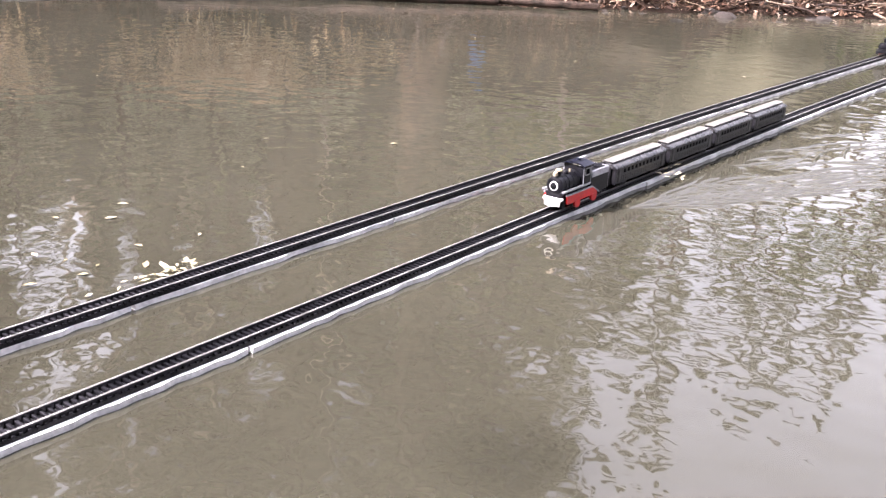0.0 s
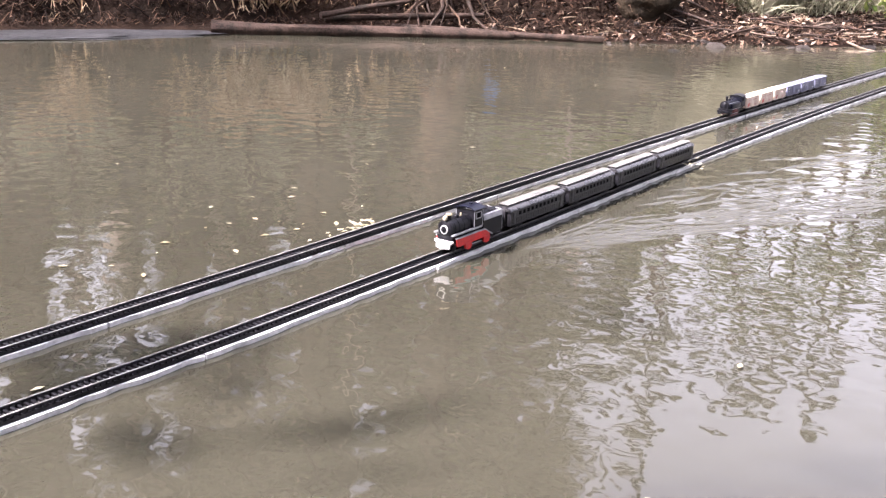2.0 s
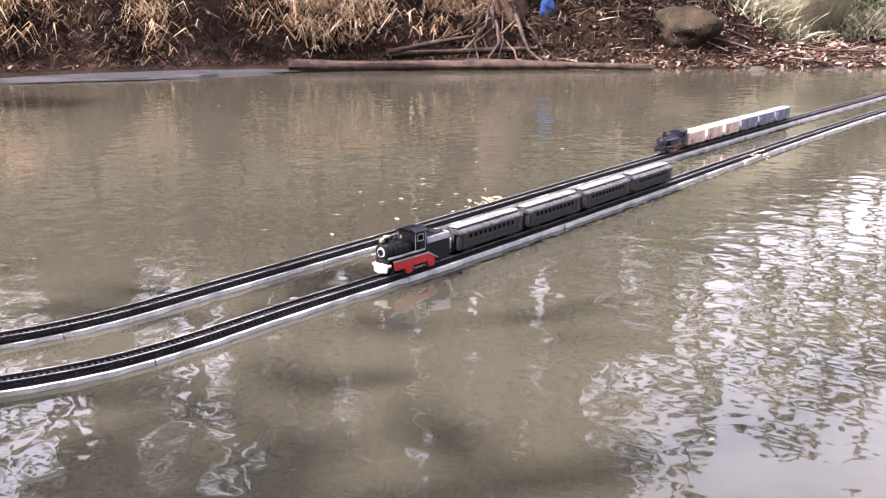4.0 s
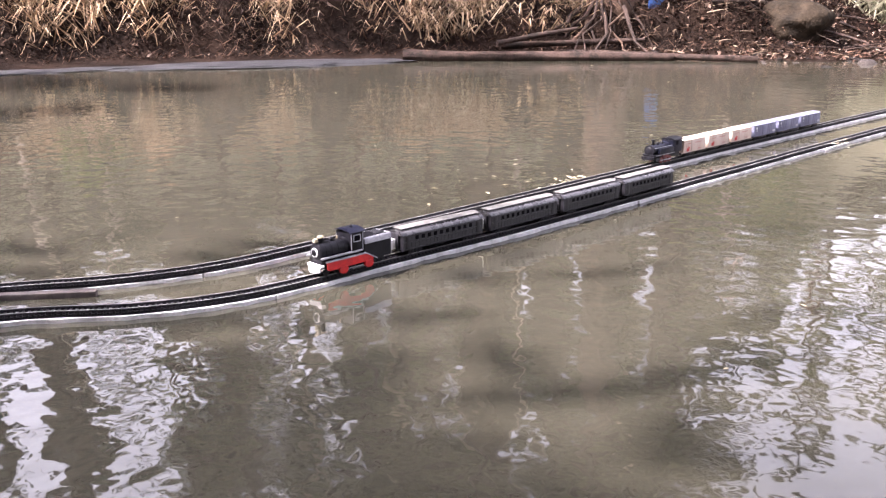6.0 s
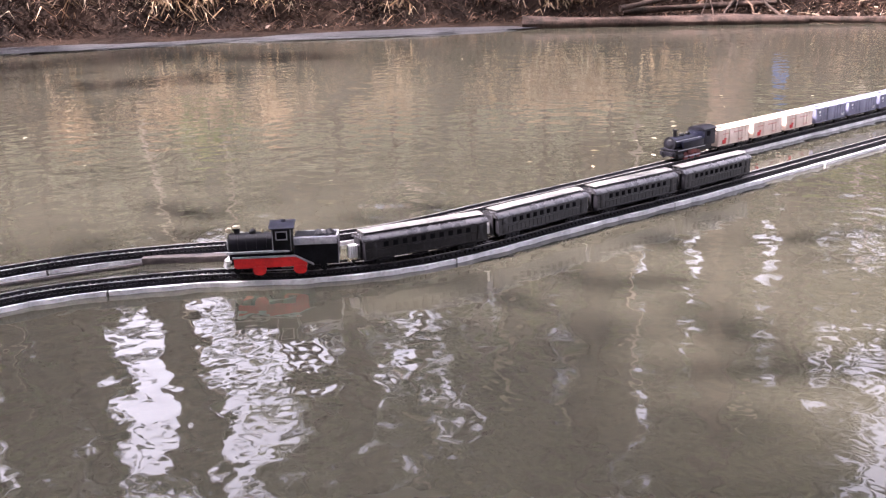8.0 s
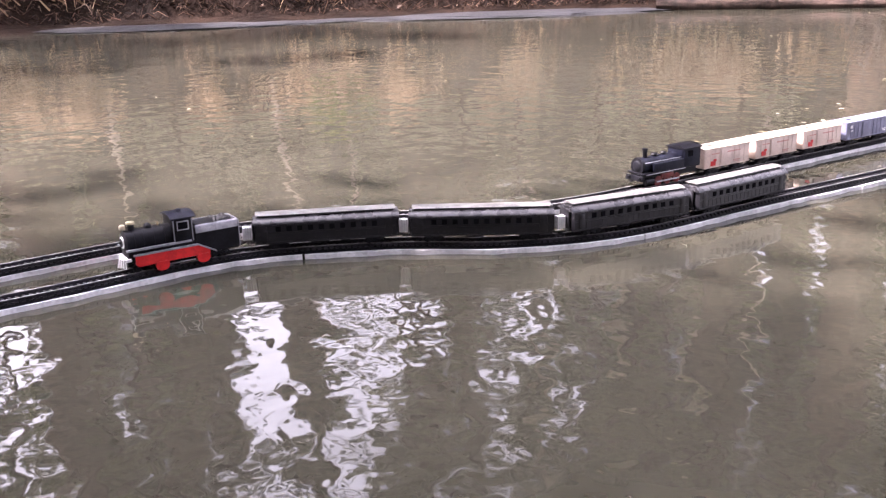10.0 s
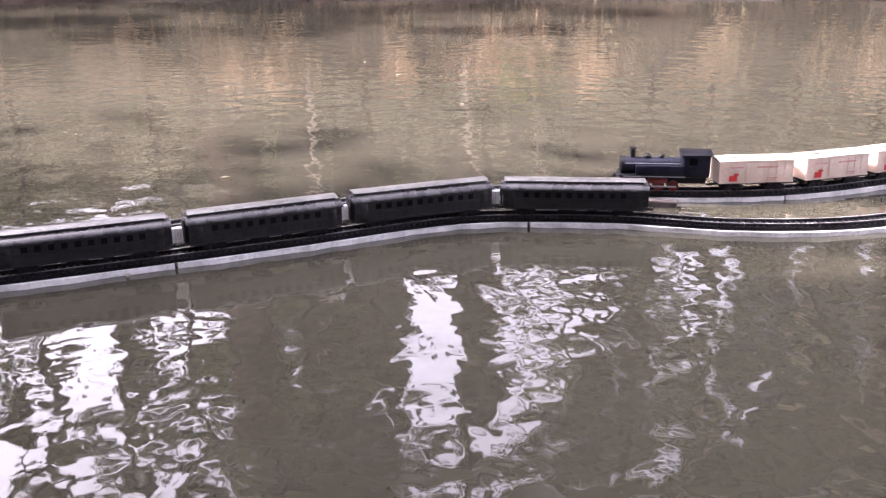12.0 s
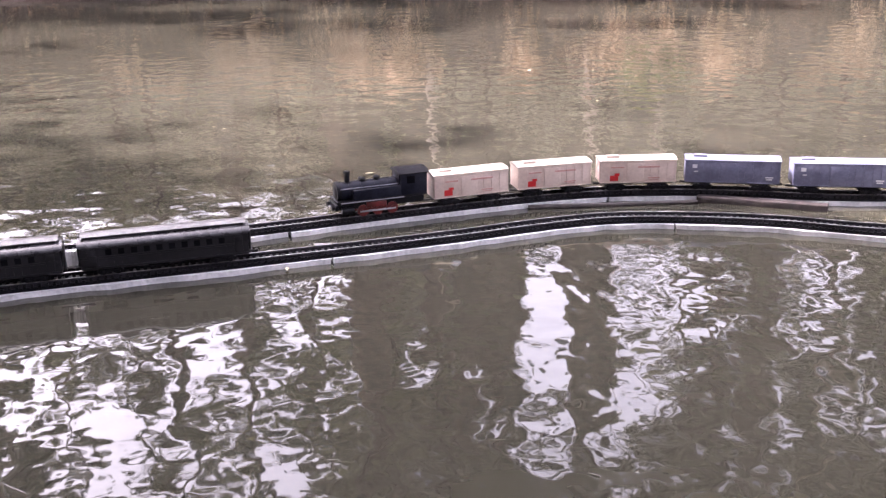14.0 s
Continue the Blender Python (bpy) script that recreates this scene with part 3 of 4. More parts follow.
    pilot = part("cowcatcher", bm, M_WHITE, g, "white cowcatcher and buffer beam")
    for k in range(7):
        y = -0.0135 + k * 0.0045
        bm = bmesh.new()
        rod(bm, (0.0835 - abs(y) * 0.3, y, 0.018), (0.0865 - abs(y) * 0.5, y, 0.007), 0.0008, seg=6)
        part("bar", bm, M_WHITE, pilot)
    # tender
    for sy in (-1, 1):
        bm = bmesh.new()
        lengthwise(bm, [(sy * 0.0188, 0.0395), (sy * 0.0208, 0.0395), (sy * 0.0208, 0.0445), (sy * 0.0196, 0.049), (sy * 0.0176, 0.049)], -0.077, -0.0165)
        part("tender_trim", bm, M_SILVER, g, "pale silver strip along the tender top")
    bm = bmesh.new()
    lengthwise(bm, [(-0.0195, 0.011), (-0.0195, 0.044), (-0.0185, 0.047), (0.0185, 0.047), (0.0195, 0.044), (0.0195, 0.011)], -0.078, -0.0165)
    part("tender_body", bm, M_BLACK, g)
    bm = bmesh.new()
    for sy in (-1, 1):
        box(bm, 0.060, 0.0024, 0.0045, -0.0465, sy * 0.0170, 0.0475, 0.0008)
    box(bm, 0.0024, 0.036, 0.0045, -0.0775, 0, 0.0475, 0.0008)
    part("tender_rim", bm, M_SILVER, g, "pale silver rim round the tender")
    bm = bmesh.new()
    box(bm, 0.054, 0.033, 0.005, -0.046, 0, 0.0475, 0.002)
    for k in range(40):
        rr = random.Random(k)
        bmesh.ops.create_icosphere(bm, subdivisions=1, radius=0.0028 + 0.0014 * rr.random(), matrix=Matrix.Translation((-0.07 + 0.022 * rr.random(), -0.012 + 0.024 * rr.random(), 0.0495)))
    part("coal_load", bm, M_BLACK, g, smooth=0)
    for sy in (-1, 1):
        bm = bmesh.new()
        box(bm, 0.0016, 0.0016, 0.036, -0.0785, sy * 0.0185, 0.03)
        part("rear_handrail", bm, M_SILVER, g)
    bm = bmesh.new()
    rod(bm, (-0.077, 0, 0.008), (-0.09, 0, 0.008), 0.0016, seg=8)
    box(bm, 0.004, 0.006, 0.004, -0.088, 0, 0.008, 0.0008)
    part("coupler", bm, M_BLACK, g)
    bogie(g, -0.048, M_BLACK)
    return g


def far_engine():
    """A black toy tank engine with a tall chimney."""
    g = thing("tank_engine", "blue-black toy tank engine with tall chimney and red wheels", "toy locomotive")
    bm = bmesh.new()
    rod(bm, (-0.022, 0, 0.036), (0.064, 0, 0.036), 0.0135, seg=26)
    for x in (-0.01, 0.01, 0.03, 0.048):
        rod(bm, (x, 0, 0.036), (x + 0.0018, 0, 0.036), 0.0141, seg=26)
    part("boiler", bm, M_NAVY, g)
    bm = bmesh.new()
    rod(bm, (0.062, 0, 0.036), (0.068, 0, 0.036), 0.0148, seg=26)
    rod(bm, (0.068, 0, 0.036), (0.0695, 0, 0.036), 0.010, 0.008, seg=20)
    part("smokebox", bm, M_BLACK, g)
    bm = bmesh.new()
    rod(bm, (0.050, 0, 0.047), (0.050, 0, 0.062), 0.0036, 0.0042, seg=16)
    rod(bm, (0.050, 0, 0.062), (0.050, 0, 0.065), 0.0056, 0.005, seg=16)
    part("chimney", bm, M_BLACK, g, "tall black chimney")
    for x, r in ((0.028, 0.005), (0.006, 0.0042)):
        bm = bmesh.new()
        rod(bm, (x, 0, 0.046), (x, 0, 0.0525), r, seg=14)
        rod(bm, (x, 0, 0.0525), (x, 0, 0.0545), r * 1.25, r * 0.9, seg=14)
        part("dome", bm, M_BLACK, g)
    for sy in (-1, 1):
        bm = bmesh.new()
        box(bm, 0.072, 0.007, 0.015, 0.01, sy * 0.0165, 0.0325, 0.0012)
        part("side_tank", bm, M_NAVY, g)
        bm = bmesh.new()
        box(bm, 0.086, 0.0012, 0.0012, 0.02, sy * 0.0145, 0.0425)
        box(bm, 0.094, 0.001, 0.0014, 0.018, sy * 0.0206, 0.0235)
        part("handrail", bm, M_SILVER, g)
        for x in (-0.012, 0.010, 0.032):
            share("driving_wheel", RED_WHEEL, g, pose(x, sy * 0.0145, 0.0085))
        bm = bmesh.new()
        box(bm, 0.054, 0.0016, 0.0024, 0.010, sy * 0.0175, 0.0075, 0.0005)
        part("coupling_rod", bm, M_SILVER, g)
        bm = bmesh.new()
        box(bm, 0.03, 0.003, 0.008, 0.012, sy * 0.017, 0.0165, 0.001)
        part("red_frame_plate", bm, M_DULLRED, g, "dull dark red frame plate")
        bm = bmesh.new()
        rod(bm, (0.046, sy * 0.017, 0.0105), (0.064, sy * 0.017, 0.0105), 0.0052, seg=14)
        part("cylinder", bm, M_BLACK, g)
    bm = bmesh.new()
    box(bm, 0.13, 0.030, 0.012, 0.004, 0, 0.018, 0.001)
    box(bm, 0.134, 0.041, 0.003, 0.004, 0, 0.0245, 0.0008)
    part("main_frame", bm, M_BLACK, g)
    bm = bmesh.new()
    box(bm, 0.040, 0.0405, 0.033, -0.045, 0, 0.040, 0.001)
    box(bm, 0.002, 0.034, 0.014, -0.0245, 0, 0.048, 0.0005)
    cab = part("cab", bm, M_NAVY, g)
    for sy in (-1, 1):
        bm = bmesh.new()
        box(bm, 0.012, 0.0009, 0.0105, -0.040, sy * 0.0204, 0.0475, 0.0003)
        part("cab_window", bm, M_GLASS, cab)
    bm = bmesh.new()
    lengthwise(bm, [(-0.0225, 0.056), (-0.0225, 0.0575), (-0.012, 0.0612), (0, 0.0622), (0.012, 0.0612), (0.0225, 0.0575), (0.0225, 0.056)], -0.068, -0.022)
    part("cab_roof", bm, M_BLACK, g)
    bm = bmesh.new()
    box(bm, 0.004, 0.040, 0.009, 0.0715, 0, 0.0165, 0.0008)
    for sy in (-1, 1):
        rod(bm, (0.0725, sy * 0.013, 0.0165), (0.078, sy * 0.013, 0.0165), 0.003, 0.0036, seg=12)
    part("buffer_beam", bm, M_BLACK, g)
    bm = bmesh.new()
    rod(bm, (-0.064, 0, 0.008), (-0.074, 0, 0.008), 0.0016, seg=8)
    part("coupler", bm, M_BLACK, g)
    return g


def box_wagon(L, shell, label, group, marked):
    """A covered wagon on two trucks."""
    w = thing("box_wagon", label, "toy wagon", group)
    W = 0.039
    bm = bmesh.new()
    box(bm, L, W, 0.038, 0, 0, 0.0335, 0.0012)
    part("body", bm, shell, w)
    bm = bmesh.new()
    lengthwise(bm, [(-W/2 - 0.001, 0.052), (-W/2 - 0.001, 0.0535), (-0.010, 0.0562), (0, 0.0568), (0.010, 0.0562), (W/2 + 0.001, 0.0535), (W/2 + 0.001, 0.052)], -L/2 - 0.001, L/2 + 0.001)
    part("roof", bm, M_CREAMROOF if marked else M_PALEBLUE, w)
    bm = bmesh.new()
    box(bm, 0.02, 0.010, 0.0035, L/2 - 0.022, 0.004, 0.0578, 0.0008)
    part("roof_hatch", bm, shell, w)
    for sy in (-1, 1):
        bm = bmesh.new()
        n = max(6, int(L / 0.012))
        for k in range(n + 1):
            box(bm, 0.0012, 0.0012, 0.035, -L/2 + 0.002 + k * (L - 0.004) / n, sy * (W/2 + 0.0002), 0.033)
        box(bm, L, 0.0014, 0.0018, 0, sy * (W/2 + 0.0003), 0.0158)
        box(bm, L, 0.0014, 0.0014, 0, sy * (W/2 + 0.0003), 0.0505)
        part("side_ribs", bm, shell, w)
        bm = bmesh.new()
        box(bm, 0.026, 0.0016, 0.032, 0.004, sy * (W/2 + 0.0006), 0.033, 0.0004)
        part("sliding_door", bm, shell, w)
        if marked:
            bm = bmesh.new()
            box(bm, 0.0125, 0.0006, 0.0095, L/2 - 0.022, sy * (W/2 + 0.0012), 0.0235)
            box(bm, 0.0075, 0.0006, 0.004, L/2 - 0.0265, sy * (W/2 + 0.0013), 0.0300)
            part("red_emblem", bm, M_RED, w, "small red emblem")
            for x, z, a, h in ((-0.016, 0.0425, 0.034, 0.0028), (0.032, 0.0425, 0.02, 0.0022), (-0.024, 0.0235, 0.018, 0.0018), (-0.024, 0.0205, 0.014, 0.0014)):
                bm = bmesh.new()
                box(bm, a, 0.0006, h, x, sy * (W/2 + 0.0017), z)
                part("lettering_bar", bm, M_BAR, w, smooth=0)
        else:
            for x, z, a, h in ((L/2 - 0.014, 0.043, 0.007, 0.006), (L/2 - 0.016, 0.034, 0.006, 0.002), (-L/2 + 0.016, 0.026, 0.012, 0.002), (-L/2 + 0.016, 0.0225, 0.009, 0.002)):
                bm = bmesh.new()
                box(bm, a, 0.0006, h, x, sy * (W/2 + 0.0017), z)
                part("lettering_bar", bm, M_WHITE, w, smooth=0)
    bm = bmesh.new()
    box(bm, L * 0.96, 0.02, 0.004, 0, 0, 0.0125)
    box(bm, L + 0.014, 0.005, 0.003, 0, 0, 0.0095, 0.0006)
    part("underframe", bm, M_BLACK, w)
    bogie(w, -L/2 + 0.026, M_BLACK)
    bogie(w, L/2 - 0.026, M_BLACK)
    return w


ENGINE = near_engine()
COACHES = [coach("dark grey toy passenger coach with clerestory roof and small windows")]
for k in range(3):
    COACHES.append(copy_thing(COACHES[0], Matrix()))
TANK = far_engine()
CREAM_L, BLUE_L = 0.118, 0.140
WAGONS = [box_wagon(CREAM_L, M_CREAM, "cream toy box wagon with a small red emblem", "cream wagons", True)]
WAGONS += [copy_thing(WAGONS[0], Matrix()) for k in range(2)]
WAGONS.append(box_wagon(BLUE_L, M_BLUE, "greyish blue toy box wagon with pale roof", "blue wagons", False))
WAGONS += [copy_thing(WAGONS[3], Matrix()) for k in range(2)]
ENGINE.scale = (1, 1, 1.03)
TANK.scale = (1, 1, 1.0)
for ob in COACHES + WAGONS:
    ob.scale = (1, 1, 0.9)


# ---- the far bank ----
def lump(bm, r, sx, sy, sz, m, seed, sub=2, amp=0.25):
    """An uneven stone."""
    made = bmesh.ops.create_icosphere(bm, subdivisions=sub, radius=1.0)
    for v in made["verts"]:
        k = 1 + amp * noise.noise(v.co * 1.6 + Vector((seed * 7.3, seed, 0))) + amp * 0.4 * noise.noise(v.co * 4.1 + Vector((0, seed * 3.1, 2)))
        v.co = m @ Vector((v.co.x * k * sx * r, v.co.y * k * sy * r, v.co.z * k * sz * r))


bm = bmesh.new()
lump(bm, 1, 0.24, 0.22, 0.17, Matrix(), 3, 4, 0.22)
boulder = solid("boulder", bm, M_ROCK, "large rounded brown boulder on the leaf-strewn bank", "boulder")
boulder.matrix_basis = pose(-2.62, 6.72, height(-2.62, 6.72) - 0.02, 0, 0, 30)

rng = random.Random(5)


def limb_mesh(points, radii, seg=8, seed=0, knob=0.12):
    """A bent, tapered round limb through points."""
    bm = bmesh.new()
    rings = []
    for i, p in enumerate(points):
        p = Vector(p)
        d = Vector(points[min(i + 1, len(points) - 1)]) - Vector(points[max(i - 1, 0)])
        q = d.to_track_quat("Z", "Y")
        ring = []
        for k in range(seg):
            a = 2 * math.pi * k / seg
            r = radii[i] * (1 + knob * noise.noise(Vector((k * 1.7, i * 0.9, seed))))
            ring.append(bm.verts.new(p + q @ Vector((math.cos(a) * r, math.sin(a) * r, 0))))
        rings.append(ring)
    for a, b in zip(rings[:-1], rings[1:]):
        for k in range(seg):
            bm.faces.new((a[k], a[(k + 1) % seg], b[(k + 1) % seg], b[k]))
    bm.faces.new(rings[0][::-1]); bm.faces.new(rings[-1])
    return bm


def fallen(name, a, b, r, material, label, sag=0.0, seed=1, bend=0.05):
    a, b = Vector(a), Vector(b)
    n = 9
    pts, rad = [], []
    side = (b - a).cross(Vector((0, 0, 1))).normalized()
    for i in range(n):
        u = i / (n - 1)
        p = a.lerp(b, u) + side * bend * math.sin(u * 4.1 + seed) * 0.5 + Vector((0, 0, -sag * math.sin(u * math.pi)))
        pts.append(p); rad.append(r * (1 - 0.35 * u) * (1 + 0.12 * math.sin(u * 9 + seed)))
    return solid(name, limb_mesh(pts, rad, 10, seed), material, label, name.replace("_", " "), "driftwood on the bank")


fallen("fallen_log", (-4.33, 4.72, 0.03), (-3.0, 5.78, 0.02), 0.042, M_LOG, "long wet dark log lying along the waterline", seed=2)
fallen("fallen_log", (-3.7, 5.55, 0.03), (-2.55, 6.02, 0.02), 0.028, M_LOG, "thin wet dark log at the foot of the bank", seed=5)
fallen("drift_branch", (-3.95, 5.2, 0.10), (-3.62, 5.62, 0.19), 0.02, M_LOG, "short broken branch propped on the bank", seed=3)
fallen("drift_branch", (-4.0, 5.3, 0.08), (-3.3, 5.95, 0.11), 0.024, M_LOG, "dark branch wedged against the earth", seed=8)
for k in range(54):
    u = rng.random()
    x = -2.9 + 1.9 * u + 0.25 * rng.gauss(0, 1)
    y = 6.3 + 1.1 * u + 0.35 * abs(rng.gauss(0, 1))
    a = rng.uniform(-0.6, 0.9)
    L = rng.uniform(0.1, 0.38)
    z = height(x, y) + 0.02
    x2, y2 = x + L * math.cos(a), y + L * math.sin(a)
    fallen("drift_branch", (x, y, z), (x2, y2, height(x2, y2) + rng.uniform(0.02, 0.08)), rng.uniform(0.004, 0.011), M_PALE if rng.random() < 0.3 else M_LOG,
           "thin drift branch among leaf litter", seed=k, bend=0.08)

STONES = []
for k in range(5):
    bm = bmesh.new()
    lump(bm, 1, 1, rng.uniform(0.7, 0.95), rng.uniform(0.45, 0.65), Matrix(), k + 10, 2, 0.3)
    STONES.append(finish("stone", bm, M_STONE))
stone_spots = [(-2.1, 5.95, 0.07), (-2.0, 6.35, 0.10), (-2.35, 6.12, 0.06), (-1.75, 6.3, 0.05), (-1.6, 6.7, 0.08), (-3.75, 5.32, 0.05), (-1.3, 7.0, 0.09), (-1.1, 7.3, 0.07)]
for k in range(70):
    u = rng.random()
    stone_spots.append((-2.8 + 1.9 * u + 0.3 * rng.gauss(0, 1), 6.1 + 1.5 * u ** 1.3 + 0.35 * rng.gauss(0, 1), rng.uniform(0.015, 0.055)))
for k in range(30):
    u = rng.random()
    stone_spots.append((-5.9 + 3.2 * u, 1.9 + 4.1 * u + rng.gauss(0, 0.08), rng.uniform(0.012, 0.03)))
for x, y, r in stone_spots:
    r *= 0.62
    z = max(height(x, y), -0.02)
    ob = tagged(new("stone", rng.choice(STONES)), "rounded grey-brown river stone at the water's edge", "stone", "river stones")
    ob.matrix_basis = pose(x, y, z + r * 0.2, 0, 0, rng.uniform(0, 360)) @ Matrix.Diagonal((r, r, r, 1))

bm = bmesh.new()
lump(bm, 1, 0.95, 0.45, 0.9, pose(-2.85, 7.95, 0.25, 0, 0, 25), 9, 5, 0.3)
tagged(new("sand_slope", finish("sand_slope", bm, M_SAND)), "pale sunlit sand slope behind the gravel bar", "sand", kind="structure")

bm = bmesh.new()
lump(bm, 1, 0.045, 0.012, 0.07, Matrix(), 8, 3, 0.5)
scrap = solid("plastic_scrap", bm, M_BLUESCRAP, "crumpled blue plastic scrap caught in the bank's roots", "litter")
scrap.matrix_basis = pose(-3.42, 6.28, height(-3.42, 6.28) + 0.06, 12, 20, 40)

# wet mud shelf
bm = bmesh.new()
lump(bm, 1, 1.05, 0.27, 0.018, pose(-4.85, 3.85, 0.0, 0, 0, 57), 4, 5, 0.35)
lump(bm, 1, 0.9, 0.22, 0.016, pose(-5.65, 2.4, 0.0, 0, 0, 63), 6, 5, 0.35)
tagged(new("mud_shelf", finish("mud_shelf", bm, M_MUD)), "smooth wet grey mud shelf at the waterline", "mud", kind="structure")


def blades(name, spots, length, width, material, label, category, seed, droop=0.4, up=1.0, lean=(0, 0)):
    """Many thin tapered blades, twigs or roots as one mesh."""
    r = random.Random(seed)
    vs, fs = [], []
    for x, y, z in spots:
        L = length * r.uniform(0.4, 1.3)
        w = width * r.uniform(0.5, 1.4)
        a = r.uniform(0, 2 * math.pi)
        d = Vector((math.cos(a) * r.uniform(0.2, 1.0) + lean[0], math.sin(a) * r.uniform(0.2, 1.0) + lean[1], up * r.uniform(0.3, 1.2))).normalized()
        s = d.cross(Vector((r.uniform(-1, 1), r.uniform(-1, 1), r.uniform(-1, 1)))).normalized() * w
        p = Vector((x, y, z))
        n = len(vs)
        mid = p + d * L * 0.55
        tip = mid + (d + Vector((0, 0, -droop))).normalized() * L * 0.45
        t = d.cross(s).normalized() * w * 0.6
        for c, k in ((p, 1.0), (mid, 0.7)):
            vs += [c - s * k, c + s * k, c + t * k]
        vs.append(tip)
        fs += [(n, n + 1, n + 4, n + 3), (n + 1, n + 2, n + 5, n + 4), (n + 2, n, n + 3, n + 5), (n + 3, n + 4, n + 6), (n + 4, n + 5, n + 6), (n + 5, n + 3, n + 6)]
    me = bpy.data.meshes.new(name)
    me.from_pydata([tuple(v) for v in vs], [], fs)
    me.materials.append(material)
    return tagged(new(name, me), label, category, kind="stuff")


def bank_spots(n, u0, u1, d0, d1, seed, power=1.0):
    """Places on the land beyond the far bank's line, u along it and d back from it."""
    r = np.random.RandomState(seed)
    p = np.array(BANK, float)
    seglen = np.concatenate([[0], np.cumsum(np.hypot(*np.diff(p, axis=0).T))])
    u = r.uniform(u0, u1, n)
    i = np.clip(np.searchsorted(seglen, u) - 1, 0, len(p) - 2)
    f = (u - seglen[i]) / (seglen[i + 1] - seglen[i])
    base = p[i] + (p[i + 1] - p[i]) * f[:, None]
    dirn = (p[i + 1] - p[i]) / (seglen[i + 1] - seglen[i])[:, None]
    nrm = np.stack([-dirn[:, 1], dirn[:, 0]], 1)
    d = d0 + (d1 - d0) * r.uniform(0, 1, n) ** power
    xy = base + nrm * d[:, None]
    z = ground_height(xy[:, 0], xy[:, 1])
    keep = z > -0.02
    return np.column_stack([xy, z])[keep]


# the stretch that shows runs from about 28 to 42 m along the bank's line
blades("dry_grass", bank_spots(4000, 29.0, 38.2, 0.7, 1.5, 1), 0.17, 0.0021, M_DRY, "tangle of dry straw-coloured grass and stems on the bank", "dry grass", 1)
blades("hanging_roots", bank_spots(900, 29.0, 37.4, 0.36, 0.65, 2), 0.15, 0.004, M_DRY, "pale roots hanging over the cut earth bank", "roots", 2, droop=1.5, up=0.5, lean=(0.5, -0.4))
pts = []
for k in range(16):
    c = bank_spots(1, 29.5, 37.6, 0.5, 0.95, 100 + k)
    if len(c):
        n = 90 + (k * 37) % 190
        q = np.random.RandomState(k)
        xy = c[0, :2] + q.normal(0, 0.09, (n, 2))
        pts.append(np.column_stack([xy, ground_height(xy[:, 0], xy[:, 1])]))
blades("hanging_grass", np.concatenate(pts), 0.24, 0.0019, M_STRAW, "clumps of pale dry grass hanging over the bank edge", "dry grass", 21, droop=1.3, up=0.7, lean=(0.45, -0.4))
# stands of dry straw that catch the sun on the cut bank
def shore(h, back):
    """Places on the far bank at headings h, that far behind the waterline."""
    out = []
    for a, k in zip(h, back):
        d = np.arange(4.5, 12, 0.03)
        px, py = -0.15 - math.sin(radians(a)) * d, -0.05 + math.cos(radians(a)) * d
        z = ground_height(px, py)
        i = min(int(np.argmax(z > 0.08)) + int(k / 0.03), len(d) - 1)
        out.append((px[i], py[i], z[i]))
    return np.array(out)


for k, (h, w, tall, n) in enumerate([(37.6, 1.2, 0.36, 800), (40.3, 0.9, 0.36, 520), (43.2, 0.5, 0.3, 90), (33.6, 0.5, 0.26, 90), (48.2, 0.6, 0.34, 130), (55.3, 0.6, 0.4, 200),
                                     (58.5, 0.8, 0.42, 260), (61.0, 0.5, 0.36, 140), (66.0, 0.5, 0.34, 110), (72.6, 0.9, 0.42, 300), (75.5, 0.6, 0.45, 220), (80.5, 0.8, 0.4, 200)]):
    q = np.random.RandomState(300 + k)
    blades("bank_straw", shore(h + q.normal(0, w * 0.8, n), 0.45 * q.uniform(0, 1, n) ** 0.6), tall * 0.8, 0.0045, M_STRAW, "thick pale straw standing on the sunlit bank face", "dry grass", 300 + k, droop=1.3, up=1.0, lean=(0.5, -0.42))
blades("bank_brush", bank_spots(13000, 29.0, 38.0, 0.22, 1.0, 31), 0.12, 0.0026, M_BRUSH, "tangled stems and roots covering the bank face, colour darkened for shade", "undergrowth", 31, droop=0.9, up=0.5, lean=(0.3, -0.3))
blades("twig_litter", bank_spots(3500, 36.6, 43.0, 0.05, 2.0, 3), 0.12, 0.004, M_DRY, "scattered dry twigs on the gravel bar", "twigs", 3, droop=0.1, up=0.15)
blades("hill_grass", bank_spots(60000, 22, 52, 0.95, 9.0, 4, 1.5), 0.28, 0.006, M_HILL, "tall dry grass on the slope behind the bank", "dry grass", 4)


def leaves(name, spots, size, material, label, category, seed, flat=0.3, kind="stuff"):
    r = random.Random(seed)
    vs, fs = [], []
    for x, y, z in spots:
        s = size * r.uniform(0.5, 1.4)
        m = Euler((r.gauss(0, flat), r.gauss(0, flat), r.uniform(0, 6.28))).to_matrix()
        n = len(vs)
        for px, py, pz in ((-1, 0, 0), (-0.2, -0.45, 0.08), (1, 0, 0), (-0.1, 0.45, 0.1), (0, 0, -0.06)):
            vs.append(tuple(Vector((x, y, z)) + m @ Vector((px * s, py * s, pz * s))))
        fs += [(n, n + 1, n + 4), (n + 1, n + 2, n + 4), (n + 2, n + 3, n + 4), (n + 3, n, n + 4)]
    me = bpy.data.meshes.new(name)
    me.from_pydata(vs, [], fs)
    me.materials.append(material)
    return tagged(new(name, me), label, category, kind=kind)


